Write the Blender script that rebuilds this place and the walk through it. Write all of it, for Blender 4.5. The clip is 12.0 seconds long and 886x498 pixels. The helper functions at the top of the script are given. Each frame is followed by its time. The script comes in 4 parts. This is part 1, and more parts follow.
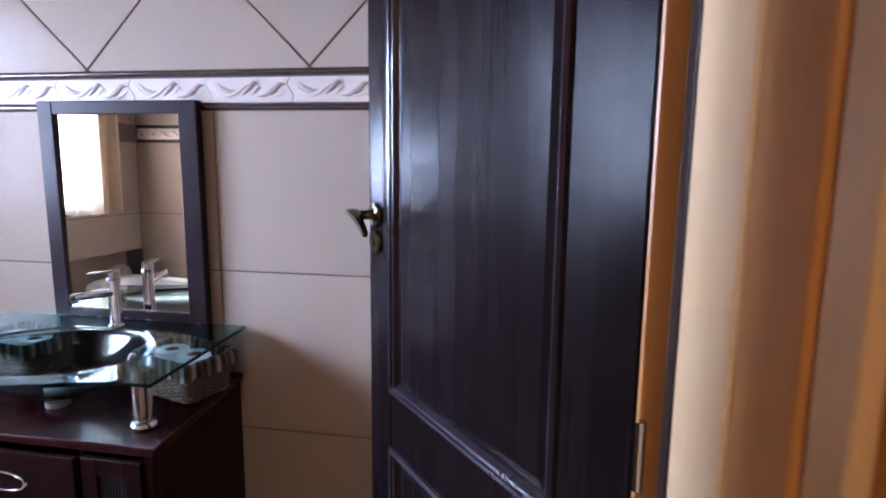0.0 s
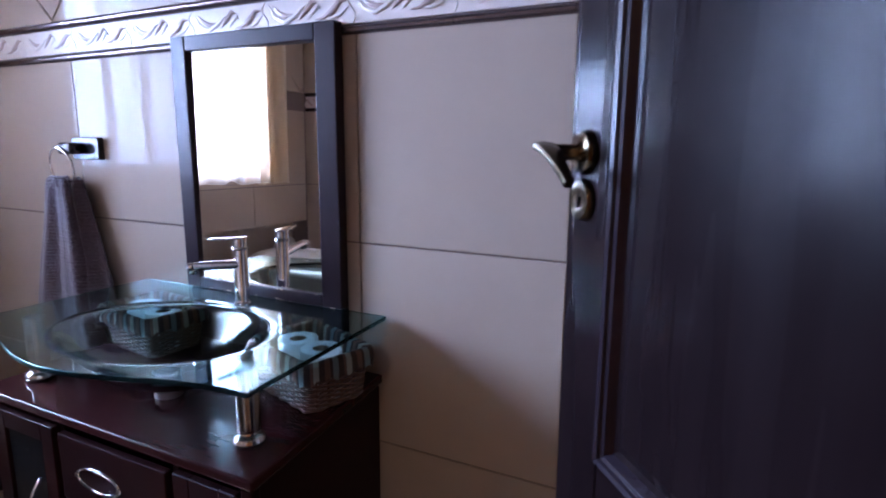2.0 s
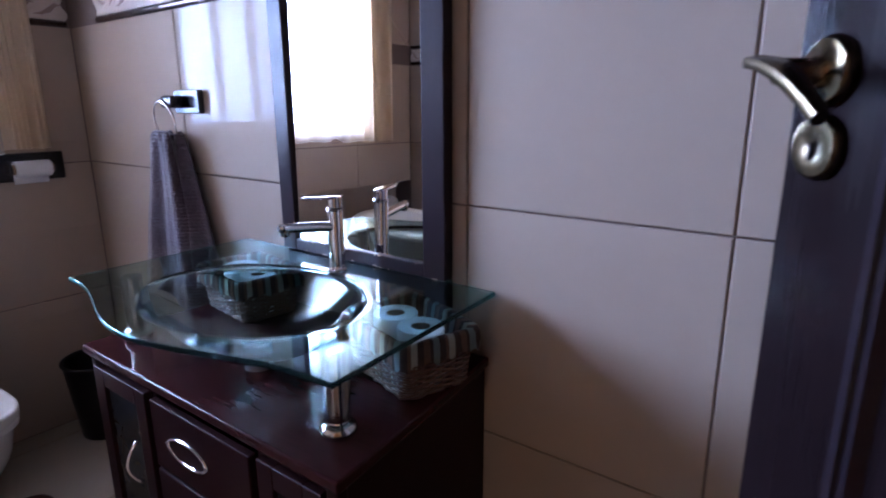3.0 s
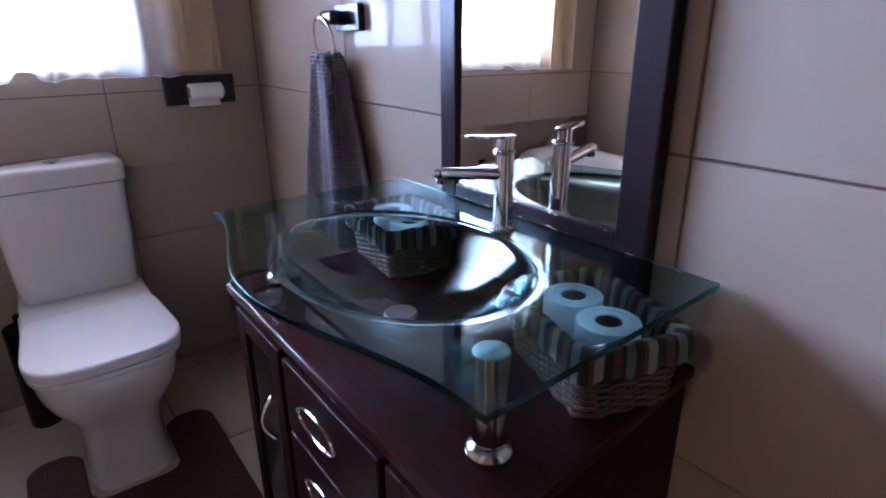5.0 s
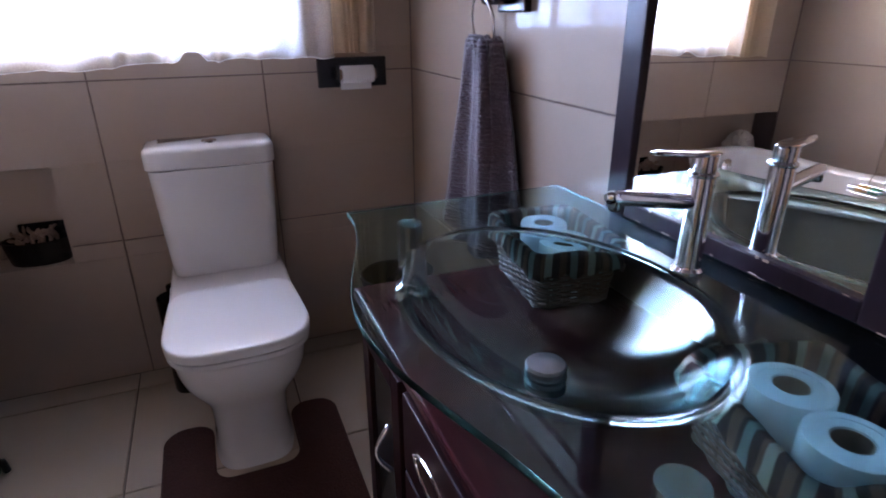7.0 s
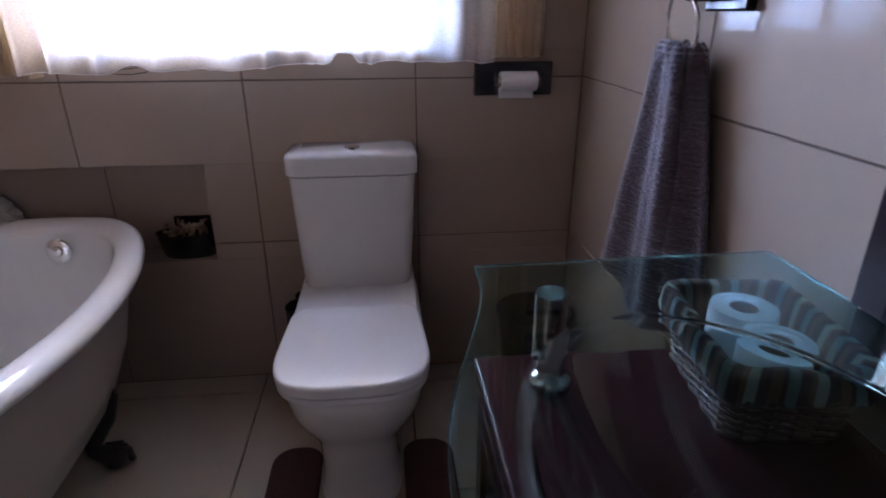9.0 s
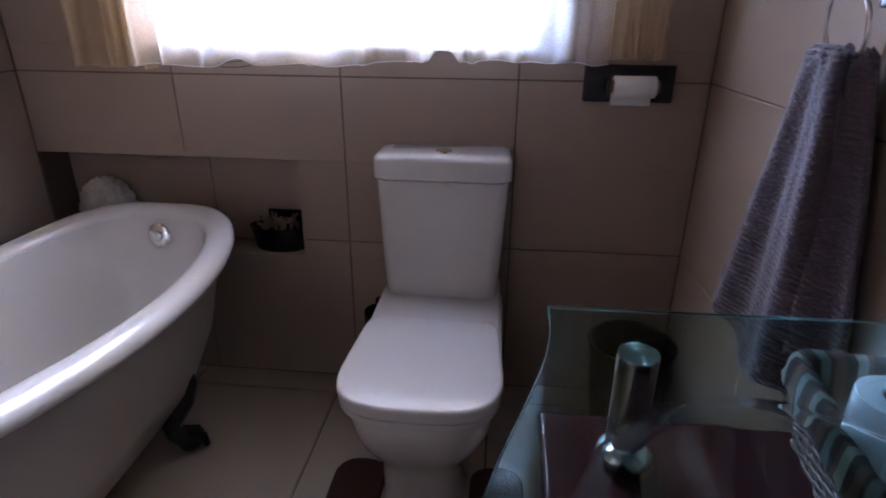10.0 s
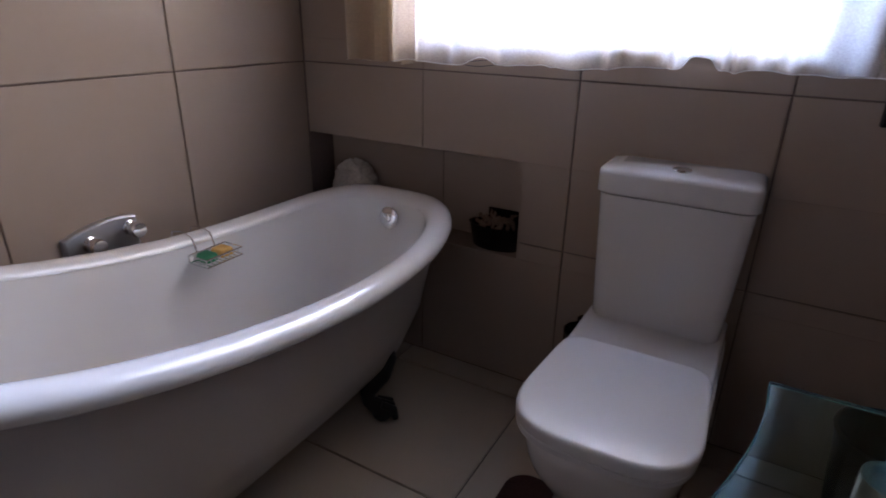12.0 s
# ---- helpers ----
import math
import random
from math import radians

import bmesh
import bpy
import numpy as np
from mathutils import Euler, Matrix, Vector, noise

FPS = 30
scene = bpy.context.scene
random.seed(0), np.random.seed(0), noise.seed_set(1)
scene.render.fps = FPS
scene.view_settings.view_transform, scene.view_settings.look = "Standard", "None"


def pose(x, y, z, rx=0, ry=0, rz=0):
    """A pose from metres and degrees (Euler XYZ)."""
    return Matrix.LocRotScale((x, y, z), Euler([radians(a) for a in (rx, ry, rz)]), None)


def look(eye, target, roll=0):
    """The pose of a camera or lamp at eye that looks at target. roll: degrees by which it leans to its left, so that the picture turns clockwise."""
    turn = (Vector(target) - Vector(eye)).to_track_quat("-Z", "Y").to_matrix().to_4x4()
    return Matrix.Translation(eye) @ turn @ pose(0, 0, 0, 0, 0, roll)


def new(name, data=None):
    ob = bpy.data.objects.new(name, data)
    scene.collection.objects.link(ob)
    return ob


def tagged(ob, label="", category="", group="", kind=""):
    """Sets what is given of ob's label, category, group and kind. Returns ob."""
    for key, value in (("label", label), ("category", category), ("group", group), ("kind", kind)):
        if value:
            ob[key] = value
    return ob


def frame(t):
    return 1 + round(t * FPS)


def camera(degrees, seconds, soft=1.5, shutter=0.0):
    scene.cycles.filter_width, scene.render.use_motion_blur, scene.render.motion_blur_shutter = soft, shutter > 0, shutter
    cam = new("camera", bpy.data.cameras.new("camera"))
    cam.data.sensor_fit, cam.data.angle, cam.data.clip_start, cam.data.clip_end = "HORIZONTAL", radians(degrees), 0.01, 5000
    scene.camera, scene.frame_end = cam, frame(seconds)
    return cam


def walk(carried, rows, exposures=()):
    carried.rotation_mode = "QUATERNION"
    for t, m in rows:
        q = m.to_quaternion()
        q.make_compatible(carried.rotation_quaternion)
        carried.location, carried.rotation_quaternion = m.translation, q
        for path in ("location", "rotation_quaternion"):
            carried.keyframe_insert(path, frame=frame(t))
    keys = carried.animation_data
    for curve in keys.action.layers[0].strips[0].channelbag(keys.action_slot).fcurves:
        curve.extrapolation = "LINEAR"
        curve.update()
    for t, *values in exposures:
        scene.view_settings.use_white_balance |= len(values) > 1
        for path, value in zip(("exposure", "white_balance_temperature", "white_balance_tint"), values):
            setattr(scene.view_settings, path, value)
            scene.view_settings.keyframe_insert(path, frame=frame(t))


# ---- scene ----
cam = camera(75.7, 12.0, soft=1.8, shutter=0.4)
PATH = [
    (0, (0.317, 0.325, 1.344), (-0.019, 2.273, 1.041), 0.6),
    (0.5, (0.284, 0.437, 1.303), (-0.2, 2.358, 1.025), 0.7),
    (1, (0.24, 0.541, 1.273), (-0.378, 2.42, 0.982), 0.8),
    (1.5, (0.19, 0.665, 1.253), (-0.546, 2.498, 0.938), 0.7),
    (2, (0.13, 0.778, 1.241), (-0.739, 2.543, 0.881), 0.4),
    (2.5, (0.073, 0.85, 1.224), (-0.941, 2.524, 0.809), -0.0),
    (3, (0.009, 0.937, 1.21), (-1.148, 2.492, 0.719), -0.3),
    (5, (-0.203, 1.116, 1.179), (-1.7, 2.238, 0.474), -0.5),
    (5.5, (-0.243, 1.136, 1.174), (-1.802, 2.156, 0.447), -0.3),
    (6, (-0.273, 1.158, 1.171), (-1.893, 2.066, 0.427), -0.4),
    (6.5, (-0.306, 1.168, 1.174), (-1.973, 1.977, 0.42), -0.3),
    (7, (-0.379, 1.196, 1.184), (-2.091, 1.897, 0.423), -0.3),
    (9, (-0.624, 1.288, 1.185), (-2.462, 1.478, 0.422), -0.1),
    (9.5, (-0.689, 1.308, 1.175), (-2.539, 1.328, 0.415), 0.2),
    (10, (-0.745, 1.344, 1.177), (-2.584, 1.164, 0.411), 0.5),
    (10.5, (-0.788, 1.368, 1.173), (-2.597, 0.99, 0.409), 0.6),
    (11, (-0.814, 1.37, 1.174), (-2.565, 0.781, 0.408), 0.7),
    (11.5, (-0.82, 1.368, 1.17), (-2.503, 0.603, 0.407), 0.9),
    (12, (-0.815, 1.366, 1.17), (-2.419, 0.449, 0.406), 1.0),
]
EXPOSURES = [(0.0, 2.93, 6150, 20), (1.0, 2.82, 6000, 22), (2.5, 2.46, 5550, 22), (5.5, 2.52, 5600, 20), (7.0, 2.5, 5800, 21), (9.0, 1.9, 5850, 20), (10.5, 1.92, 5950, 19), (12.0, 1.48, 6000, 18)]
walk(cam, [(t, look(eye, target, roll)) for t, eye, target, roll in PATH], EXPOSURES)

# world, sun and large lights
world = bpy.data.worlds.new("sky")
scene.world = world
world.use_nodes = True
wn = world.node_tree.nodes
sky = wn.new("ShaderNodeTexSky")
sky.sky_type, sky.sun_disc, sky.sun_elevation, sky.sun_rotation = "NISHITA", False, radians(60), radians(-25)
wn["Background"].inputs[1].default_value = 0.12
world.node_tree.links.new(sky.outputs[0], wn["Background"].inputs[0])

sun = new("sun", bpy.data.lights.new("sun", "SUN"))
sun.data.energy, sun.data.angle, sun.data.color = 4.5, radians(0.5), (1.0, 0.95, 0.88)
sun.matrix_world = look((-4.51, 5.13, 9.76), (-2.4, 0.6, 1.1))

# daylight through the window: cool sky towards the vanity wall, plus a warm lamp added to tint the bath wall
for label, energy, tint, aim, cone in (("window_skylight", 27.0, (0.485, 0.655, 1.0), (0.1, 1.45, 1.25), 80), ("window_warm_fill", 14.5, (0.92, 0.76, 0.56), (-0.9, -0.20, 1.15), 120)):
    daylight = new(label, bpy.data.lights.new(label, "AREA"))
    daylight.data.shape, daylight.data.size, daylight.data.size_y = "RECTANGLE", 1.45, 1.2
    daylight.data.energy, daylight.data.color, daylight.data.spread = energy, tint, radians(cone)
    daylight.matrix_world = look((-2.95, 0.95, 1.66), aim)

# Warm fill added in the passage to light the door jamb; no lamp seen
jamb_fill = new("jamb_fill_light", bpy.data.lights.new("jamb_fill_light", "AREA"))
jamb_fill.data.shape, jamb_fill.data.size, jamb_fill.data.energy, jamb_fill.data.color = "DISK", 0.22, 2.2, (1.0, 0.80, 0.55)
jamb_fill.matrix_world = look((0.05, -0.95, 2.395), (0.05, -0.95, 0.0))


# ---- materials ----
def material(name, color, rough=0.5, metal=0.0, grain=0.0, scale=30.0, blotch=0.0, bump=0.0, stretch=(1, 1, 1), each=0.0, coat=0.0, spec=0.5, sheen=0.0, rough_var=0.0):
    """A principled material with colour variation at two scales, bump and a shift from piece to piece."""
    m = bpy.data.materials.new(name)
    m.use_nodes = True
    nt = m.node_tree
    n, link = nt.nodes, nt.links.new
    b = n["Principled BSDF"]
    b.inputs["Roughness"].default_value, b.inputs["Metallic"].default_value = rough, metal
    b.inputs["Coat Weight"].default_value, b.inputs["Coat Roughness"].default_value = coat, 0.08
    b.inputs["Specular IOR Level"].default_value, b.inputs["Sheen Weight"].default_value = spec, sheen
    tc, mp = n.new("ShaderNodeTexCoord"), n.new("ShaderNodeMapping")
    mp.inputs["Scale"].default_value = stretch
    link(tc.outputs["Object"], mp.inputs["Vector"])
    info = n.new("ShaderNodeObjectInfo")
    shift = n.new("ShaderNodeVectorMath")
    shift.operation = "ADD"
    grow = n.new("ShaderNodeMath")
    grow.operation, grow.inputs[1].default_value = "MULTIPLY", 37.0
    link(info.outputs["Random"], grow.inputs[0])
    link(mp.outputs[0], shift.inputs[0])
    link(grow.outputs[0], shift.inputs[1])
    fine, broad = n.new("ShaderNodeTexNoise"), n.new("ShaderNodeTexNoise")
    fine.inputs["Scale"].default_value, fine.inputs["Detail"].default_value = scale, 6
    broad.inputs["Scale"].default_value, broad.inputs["Detail"].default_value = scale / 9, 3
    for q in (fine, broad):
        link(shift.outputs[0], q.inputs["Vector"])
    value = n.new("ShaderNodeMath")
    value.operation, value.inputs[1].default_value, value.inputs[2].default_value = "MULTIPLY_ADD", 2 * grain, 1 - grain
    link(fine.outputs["Fac"], value.inputs[0])
    value2 = n.new("ShaderNodeMath")
    value2.operation, value2.inputs[1].default_value, value2.inputs[2].default_value = "MULTIPLY_ADD", 2 * blotch, 1 - blotch
    link(broad.outputs["Fac"], value2.inputs[0])
    value3 = n.new("ShaderNodeMath")
    value3.operation, value3.inputs[1].default_value, value3.inputs[2].default_value = "MULTIPLY_ADD", 2 * each, 1 - each
    link(info.outputs["Random"], value3.inputs[0])
    times, times2 = n.new("ShaderNodeMath"), n.new("ShaderNodeMath")
    times.operation = times2.operation = "MULTIPLY"
    link(value.outputs[0], times.inputs[0]), link(value2.outputs[0], times.inputs[1])
    link(times.outputs[0], times2.inputs[0]), link(value3.outputs[0], times2.inputs[1])
    hsv = n.new("ShaderNodeHueSaturation")
    hsv.inputs["Color"].default_value = (*color, 1)
    link(times2.outputs[0], hsv.inputs["Value"])
    link(hsv.outputs[0], b.inputs["Base Color"])
    if rough_var:
        rv = n.new("ShaderNodeMath")
        rv.operation, rv.inputs[1].default_value, rv.inputs[2].default_value = "MULTIPLY_ADD", 2 * rough_var, rough - rough_var
        link(broad.outputs["Fac"], rv.inputs[0])
        link(rv.outputs[0], b.inputs["Roughness"])
    if bump:
        bp = n.new("ShaderNodeBump")
        bp.inputs["Strength"].default_value, bp.inputs["Distance"].default_value = 1.0, bump
        link(fine.outputs["Fac"], bp.inputs["Height"])
        link(bp.outputs[0], b.inputs["Normal"])
    return m


def clear_glass(name, tint, ior=1.5, rough=0.0, share=1.0, sheen=(1, 1, 1)):
    """Clear glass: what is behind it shows through its tint, and gloss grows at grazing angles."""
    m = bpy.data.materials.new(name)
    m.use_nodes = True
    n, link = m.node_tree.nodes, m.node_tree.links.new
    n.remove(n["Principled BSDF"])
    clear, gloss, mix = n.new("ShaderNodeBsdfTransparent"), n.new("ShaderNodeBsdfGlossy"), n.new("ShaderNodeMixShader")
    facing, fifth, gain = n.new("ShaderNodeLayerWeight"), n.new("ShaderNodeMath"), n.new("ShaderNodeMath")
    clear.inputs[0].default_value, gloss.inputs["Roughness"].default_value = (*tint, 1), rough
    gloss.inputs["Color"].default_value = (*sheen, 1)
    facing.inputs["Blend"].default_value = 0.5
    fifth.operation, fifth.inputs[1].default_value = "POWER", 5.0
    least = ((ior - 1) / (ior + 1)) ** 2
    gain.operation, gain.inputs[1].default_value, gain.inputs[2].default_value = "MULTIPLY_ADD", share * (1 - least), share * least
    link(facing.outputs["Facing"], fifth.inputs[0]), link(fifth.outputs[0], gain.inputs[0])
    link(gain.outputs[0], mix.inputs[0]), link(clear.outputs[0], mix.inputs[1]), link(gloss.outputs[0], mix.inputs[2])
    link(mix.outputs[0], n["Material Output"].inputs[0])
    return m


def moulded_glass(name, tint, rough=0.0):
    """Thick solid glass that bends what is seen through it."""
    m = bpy.data.materials.new(name)
    m.use_nodes = True
    n = m.node_tree.nodes
    n.remove(n["Principled BSDF"])
    g = n.new("ShaderNodeBsdfGlass")
    g.inputs["Color"].default_value, g.inputs["Roughness"].default_value, g.inputs["IOR"].default_value = (*tint, 1), rough, 1.42
    m.node_tree.links.new(g.outputs[0], n["Material Output"].inputs[0])
    return m


def sheer_cloth(name, color, clear):
    m = bpy.data.materials.new(name)
    m.use_nodes = True
    n, link = m.node_tree.nodes, m.node_tree.links.new
    n.remove(n["Principled BSDF"])
    see, back, front = n.new("ShaderNodeBsdfTransparent"), n.new("ShaderNodeBsdfTranslucent"), n.new("ShaderNodeBsdfDiffuse")
    a, b = n.new("ShaderNodeMixShader"), n.new("ShaderNodeMixShader")
    tc, wave = n.new("ShaderNodeTexCoord"), n.new("ShaderNodeTexNoise")
    wave.inputs["Scale"].default_value = 260
    ramp = n.new("ShaderNodeMath")
    ramp.operation, ramp.inputs[1].default_value, ramp.inputs[2].default_value = "MULTIPLY_ADD", 0.3, clear - 0.15
    link(tc.outputs["Object"], wave.inputs["Vector"]), link(wave.outputs["Fac"], ramp.inputs[0])
    back.inputs[0].default_value = front.inputs[0].default_value = (*color, 1)
    a.inputs[0].default_value = 0.30
    link(back.outputs[0], a.inputs[1]), link(front.outputs[0], a.inputs[2])
    link(ramp.outputs[0], b.inputs[0]), link(a.outputs[0], b.inputs[1]), link(see.outputs[0], b.inputs[2])
    link(b.outputs[0], n["Material Output"].inputs[0])
    return m


TILE = material("wall_tile_glaze", (0.36, 0.287, 0.228), 0.05, grain=0.02, scale=40, blotch=0.05, each=0.03, spec=0.08, bump=0.00002, rough_var=0.02)
GROUT = material("dark_grout", (0.15, 0.11, 0.095), 0.9, grain=0.2, scale=80, bump=0.0005)
FLOOR_TILE = material("floor_tile_glaze", (0.38, 0.31, 0.235), 0.28, grain=0.04, scale=9, each=0.03)
FLOOR_GROUT = material("floor_grout", (0.12, 0.09, 0.075), 0.9, grain=0.2, scale=90)
RELIEF = material("relief_ceramic", (0.60, 0.53, 0.47), 0.28, grain=0.06, scale=60, blotch=0.12)
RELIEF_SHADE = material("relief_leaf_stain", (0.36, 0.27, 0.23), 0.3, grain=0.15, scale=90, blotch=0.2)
TRIM = material("bronze_pencil_trim", (0.16, 0.12, 0.115), 0.22, metal=0.8, grain=0.2, scale=120, bump=0.0006)
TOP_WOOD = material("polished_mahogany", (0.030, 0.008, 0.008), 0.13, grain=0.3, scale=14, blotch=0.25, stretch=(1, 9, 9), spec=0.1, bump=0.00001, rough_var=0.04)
# Fronts and sides: the same mahogany, colour darkened where they came out too bright
WOOD = material("mahogany_darkened", (0.015, 0.0045, 0.0045), 0.38, grain=0.3, scale=14, blotch=0.25, stretch=(1, 9, 9), spec=0.07, bump=0.0001, rough_var=0.05)
FRAME_WOOD = material("worn_dark_wood", (0.019, 0.011, 0.014), 0.30, grain=0.25, scale=20, blotch=0.2, stretch=(8, 8, 1), bump=0.0002, spec=0.2)
CHIP = material("chipped_wood", (0.36, 0.27, 0.2), 0.8, grain=0.3, scale=100)
DOOR = material("dark_door_enamel", (0.0065, 0.0038, 0.0042), 0.27, grain=0.3, scale=16, blotch=0.25, stretch=(9, 9, 0.55), bump=0.0002, spec=0.046, rough_var=0.2)
DOOR_BEAD = material("dark_gloss_bead", (0.016, 0.012, 0.016), 0.16, grain=0.2, scale=26, stretch=(3, 3, 3), spec=0.38)
GOLDEN = material("golden_varnished_wood", (0.55, 0.27, 0.09), 0.4, grain=0.2, scale=25, blotch=0.15, stretch=(9, 9, 0.8), bump=0.0003)
BOARDS = material("varnished_boards", (0.085, 0.050, 0.034), 0.5, grain=0.2, scale=14, blotch=0.2, stretch=(1, 8, 1), bump=0.0004)
CREAM = material("cream_gloss_paint", (0.78, 0.56, 0.31), 0.4, grain=0.06, scale=40, blotch=0.1, stretch=(4, 4, 0.6), bump=0.0004)
TAN = material("tan_wall_paint", (0.58, 0.28, 0.085), 0.6, grain=0.05, scale=30, blotch=0.12, stretch=(3, 3, 0.5), bump=0.0005)
PLASTER = material("white_plaster", (0.74, 0.70, 0.63), 0.9, grain=0.04, scale=50, blotch=0.05, bump=0.0008)
CHROME = material("chrome", (0.80, 0.80, 0.82), 0.06, metal=1.0, grain=0.02, scale=50)
STEEL = material("brushed_steel", (0.50, 0.49, 0.47), 0.18, metal=1.0, grain=0.12, scale=60, stretch=(1, 1, 14), bump=0.00008)
STEEL_CAP = material("radial_brushed_steel", (0.46, 0.46, 0.45), 0.24, metal=1.0, grain=0.05, scale=60)
cap_tangent = STEEL_CAP.node_tree.nodes.new("ShaderNodeTangent")
cap_tangent.direction_type, cap_tangent.axis = "RADIAL", "Z"
STEEL_CAP.node_tree.links.new(cap_tangent.outputs[0], STEEL_CAP.node_tree.nodes["Principled BSDF"].inputs["Tangent"])
STEEL_CAP.node_tree.nodes["Principled BSDF"].inputs["Anisotropic"].default_value = 1.0
SATIN = material("satin_steel", (0.58, 0.58, 0.59), 0.42, metal=1.0, grain=0.06, scale=60)
PLUG = material("dulled_chrome", (0.30, 0.31, 0.33), 0.3, metal=1.0, grain=0.1, scale=60)
BRASS = material("antique_brass", (0.11, 0.085, 0.05), 0.2, metal=1.0, grain=0.25, scale=60, blotch=0.3)
PORCELAIN = material("white_porcelain", (0.66, 0.65, 0.63), 0.05, grain=0.01, scale=20, blotch=0.02, coat=0.3)
SEAT_PLASTIC = material("white_seat_plastic", (0.66, 0.66, 0.655), 0.22, grain=0.01, scale=20, blotch=0.02)
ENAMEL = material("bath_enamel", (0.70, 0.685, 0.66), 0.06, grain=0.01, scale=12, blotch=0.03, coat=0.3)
# Outer shell toned darker than the enamel, lowered where it came out too bright
BATH_OUTER = material("bath_outer_tone", (0.41, 0.37, 0.335), 0.35, grain=0.02, scale=20, blotch=0.04)
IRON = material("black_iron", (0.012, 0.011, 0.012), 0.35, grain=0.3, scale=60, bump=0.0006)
BLACK = material("black_lacquer", (0.012, 0.010, 0.011), 0.22, grain=0.2, scale=40)
BIN = material("black_bin_plastic", (0.010, 0.009, 0.010), 0.45, grain=0.2, scale=50, spec=0.3)
TOWEL = material("grey_purple_terry", (0.060, 0.035, 0.045), 1.0, grain=0.6, scale=62, blotch=0.15, bump=0.006, sheen=0.4, stretch=(1.6, 1.6, 5))
tn = TOWEL.node_tree.nodes
ribs, rib_mix = tn.new("ShaderNodeTexWave"), tn.new("ShaderNodeMath")
ribs.bands_direction, ribs.inputs["Scale"].default_value, ribs.inputs["Distortion"].default_value, ribs.inputs["Detail Scale"].default_value = "Z", 30.0, 2.2, 2.0
TOWEL.node_tree.links.new(tn["Texture Coordinate"].outputs["Object"], ribs.inputs["Vector"])
rib_mix.operation, rib_mix.inputs[1].default_value = "MULTIPLY_ADD", 0.3
TOWEL.node_tree.links.new(ribs.outputs["Fac"], rib_mix.inputs[0])
TOWEL.node_tree.links.new(tn["Bump"].inputs["Height"].links[0].from_socket, rib_mix.inputs[2])
TOWEL.node_tree.links.new(rib_mix.outputs[0], tn["Bump"].inputs["Height"])
MAT = material("brown_bath_mat", (0.050, 0.017, 0.013), 1.0, grain=0.5, scale=160, blotch=0.2, bump=0.004)
WICKER = material("brown_wicker", (0.105, 0.052, 0.032), 0.4, grain=0.35, scale=90, blotch=0.3, bump=0.0005)
CREAM_CLOTH = material("cream_stripe_cloth", (0.40, 0.385, 0.31), 0.95, grain=0.1, scale=200, bump=0.0005)
DARK_CLOTH = material("dark_stripe_cloth", (0.065, 0.042, 0.034), 0.95, grain=0.2, scale=200, bump=0.0005)
BROWN_CLOTH = material("brown_stripe_cloth", (0.17, 0.095, 0.065), 0.95, grain=0.2, scale=200, bump=0.0005)
RAFFIA = material("grey_brown_raffia", (0.20, 0.165, 0.125), 0.8, grain=0.3, scale=120, bump=0.0005)
TEAL_CLOTH = material("grey_green_stripe_cloth", (0.20, 0.24, 0.225), 0.95, grain=0.15, scale=200, bump=0.0005)
PAPER = material("white_tissue", (0.78, 0.79, 0.80), 0.95, grain=0.04, scale=150, blotch=0.03, bump=0.0008)
CARD = material("cardboard", (0.22, 0.15, 0.10), 0.9, grain=0.1, scale=100)
GREEN = material("green_sponge", (0.05, 0.24, 0.12), 0.9, grain=0.3, scale=120, bump=0.001)
YELLOW = material("yellow_sponge", (0.62, 0.36, 0.10), 0.9, grain=0.3, scale=120, bump=0.001)
PUFF = material("off_white_puff", (0.56, 0.53, 0.47), 0.95, grain=0.3, scale=90, bump=0.004)
DRIED = material("dried_petals", (0.21, 0.135, 0.09), 0.9, grain=0.5, scale=120, blotch=0.4, bump=0.002)
WINDOW_WOOD = material("pale_window_wood", (0.30, 0.23, 0.165), 0.45, grain=0.2, scale=25, blotch=0.1, stretch=(2, 1, 2), bump=0.0003)
PVC = material("white_window_paint", (0.78, 0.78, 0.76), 0.35, grain=0.02, scale=20)
GLASS = moulded_glass("counter_glass", (0.76, 0.89, 0.90))
GLASS_EDGE = moulded_glass("counter_glass_edge", (0.48, 0.90, 0.89), 0.20)
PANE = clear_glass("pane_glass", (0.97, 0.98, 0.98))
SMOKED = material("reeded_dark_glass", (0.02, 0.022, 0.026), 0.12, grain=0.2, scale=40)
SHEER = sheer_cloth("sheer_curtain_cloth", (0.92, 0.89, 0.85), 0.57)
# The same sheer, coloured tan where no daylight comes through from behind
UNLIT_SHEER = sheer_cloth("unlit_side_sheer", (0.95, 0.83, 0.64), 0.36)
MIRROR = material("mirror_silver", (0.90, 0.90, 0.89), 0.0, metal=1.0)


# ---- mesh helpers ----
def mesh_of(name, bm, *mats, smooth=False):
    me = bpy.data.meshes.new(name)
    bm.normal_update()
    bm.to_mesh(me)
    bm.free()
    for m in mats:
        me.materials.append(m)
    if smooth:
        me.shade_smooth() if smooth is True else me.set_sharp_from_angle(angle=radians(smooth))
        if smooth is not True:
            for p in me.polygons:
                p.use_smooth = True
    return me


def part(name, bm, mat, parent, label="", smooth=False, kind=""):
    mats = mat if isinstance(mat, (list, tuple)) else (mat,)
    ob = new(name, mesh_of(name, bm, *mats, smooth=smooth))
    ob.parent = parent
    return tagged(ob, label, kind=kind)


def thing(name, label, category, at=(0, 0, 0), turn=0.0, group="", kind=""):
    ob = new(name)
    ob.empty_display_size = 0.05
    ob.matrix_basis = pose(*at, 0, 0, turn)
    return tagged(ob, label, category, group, kind)


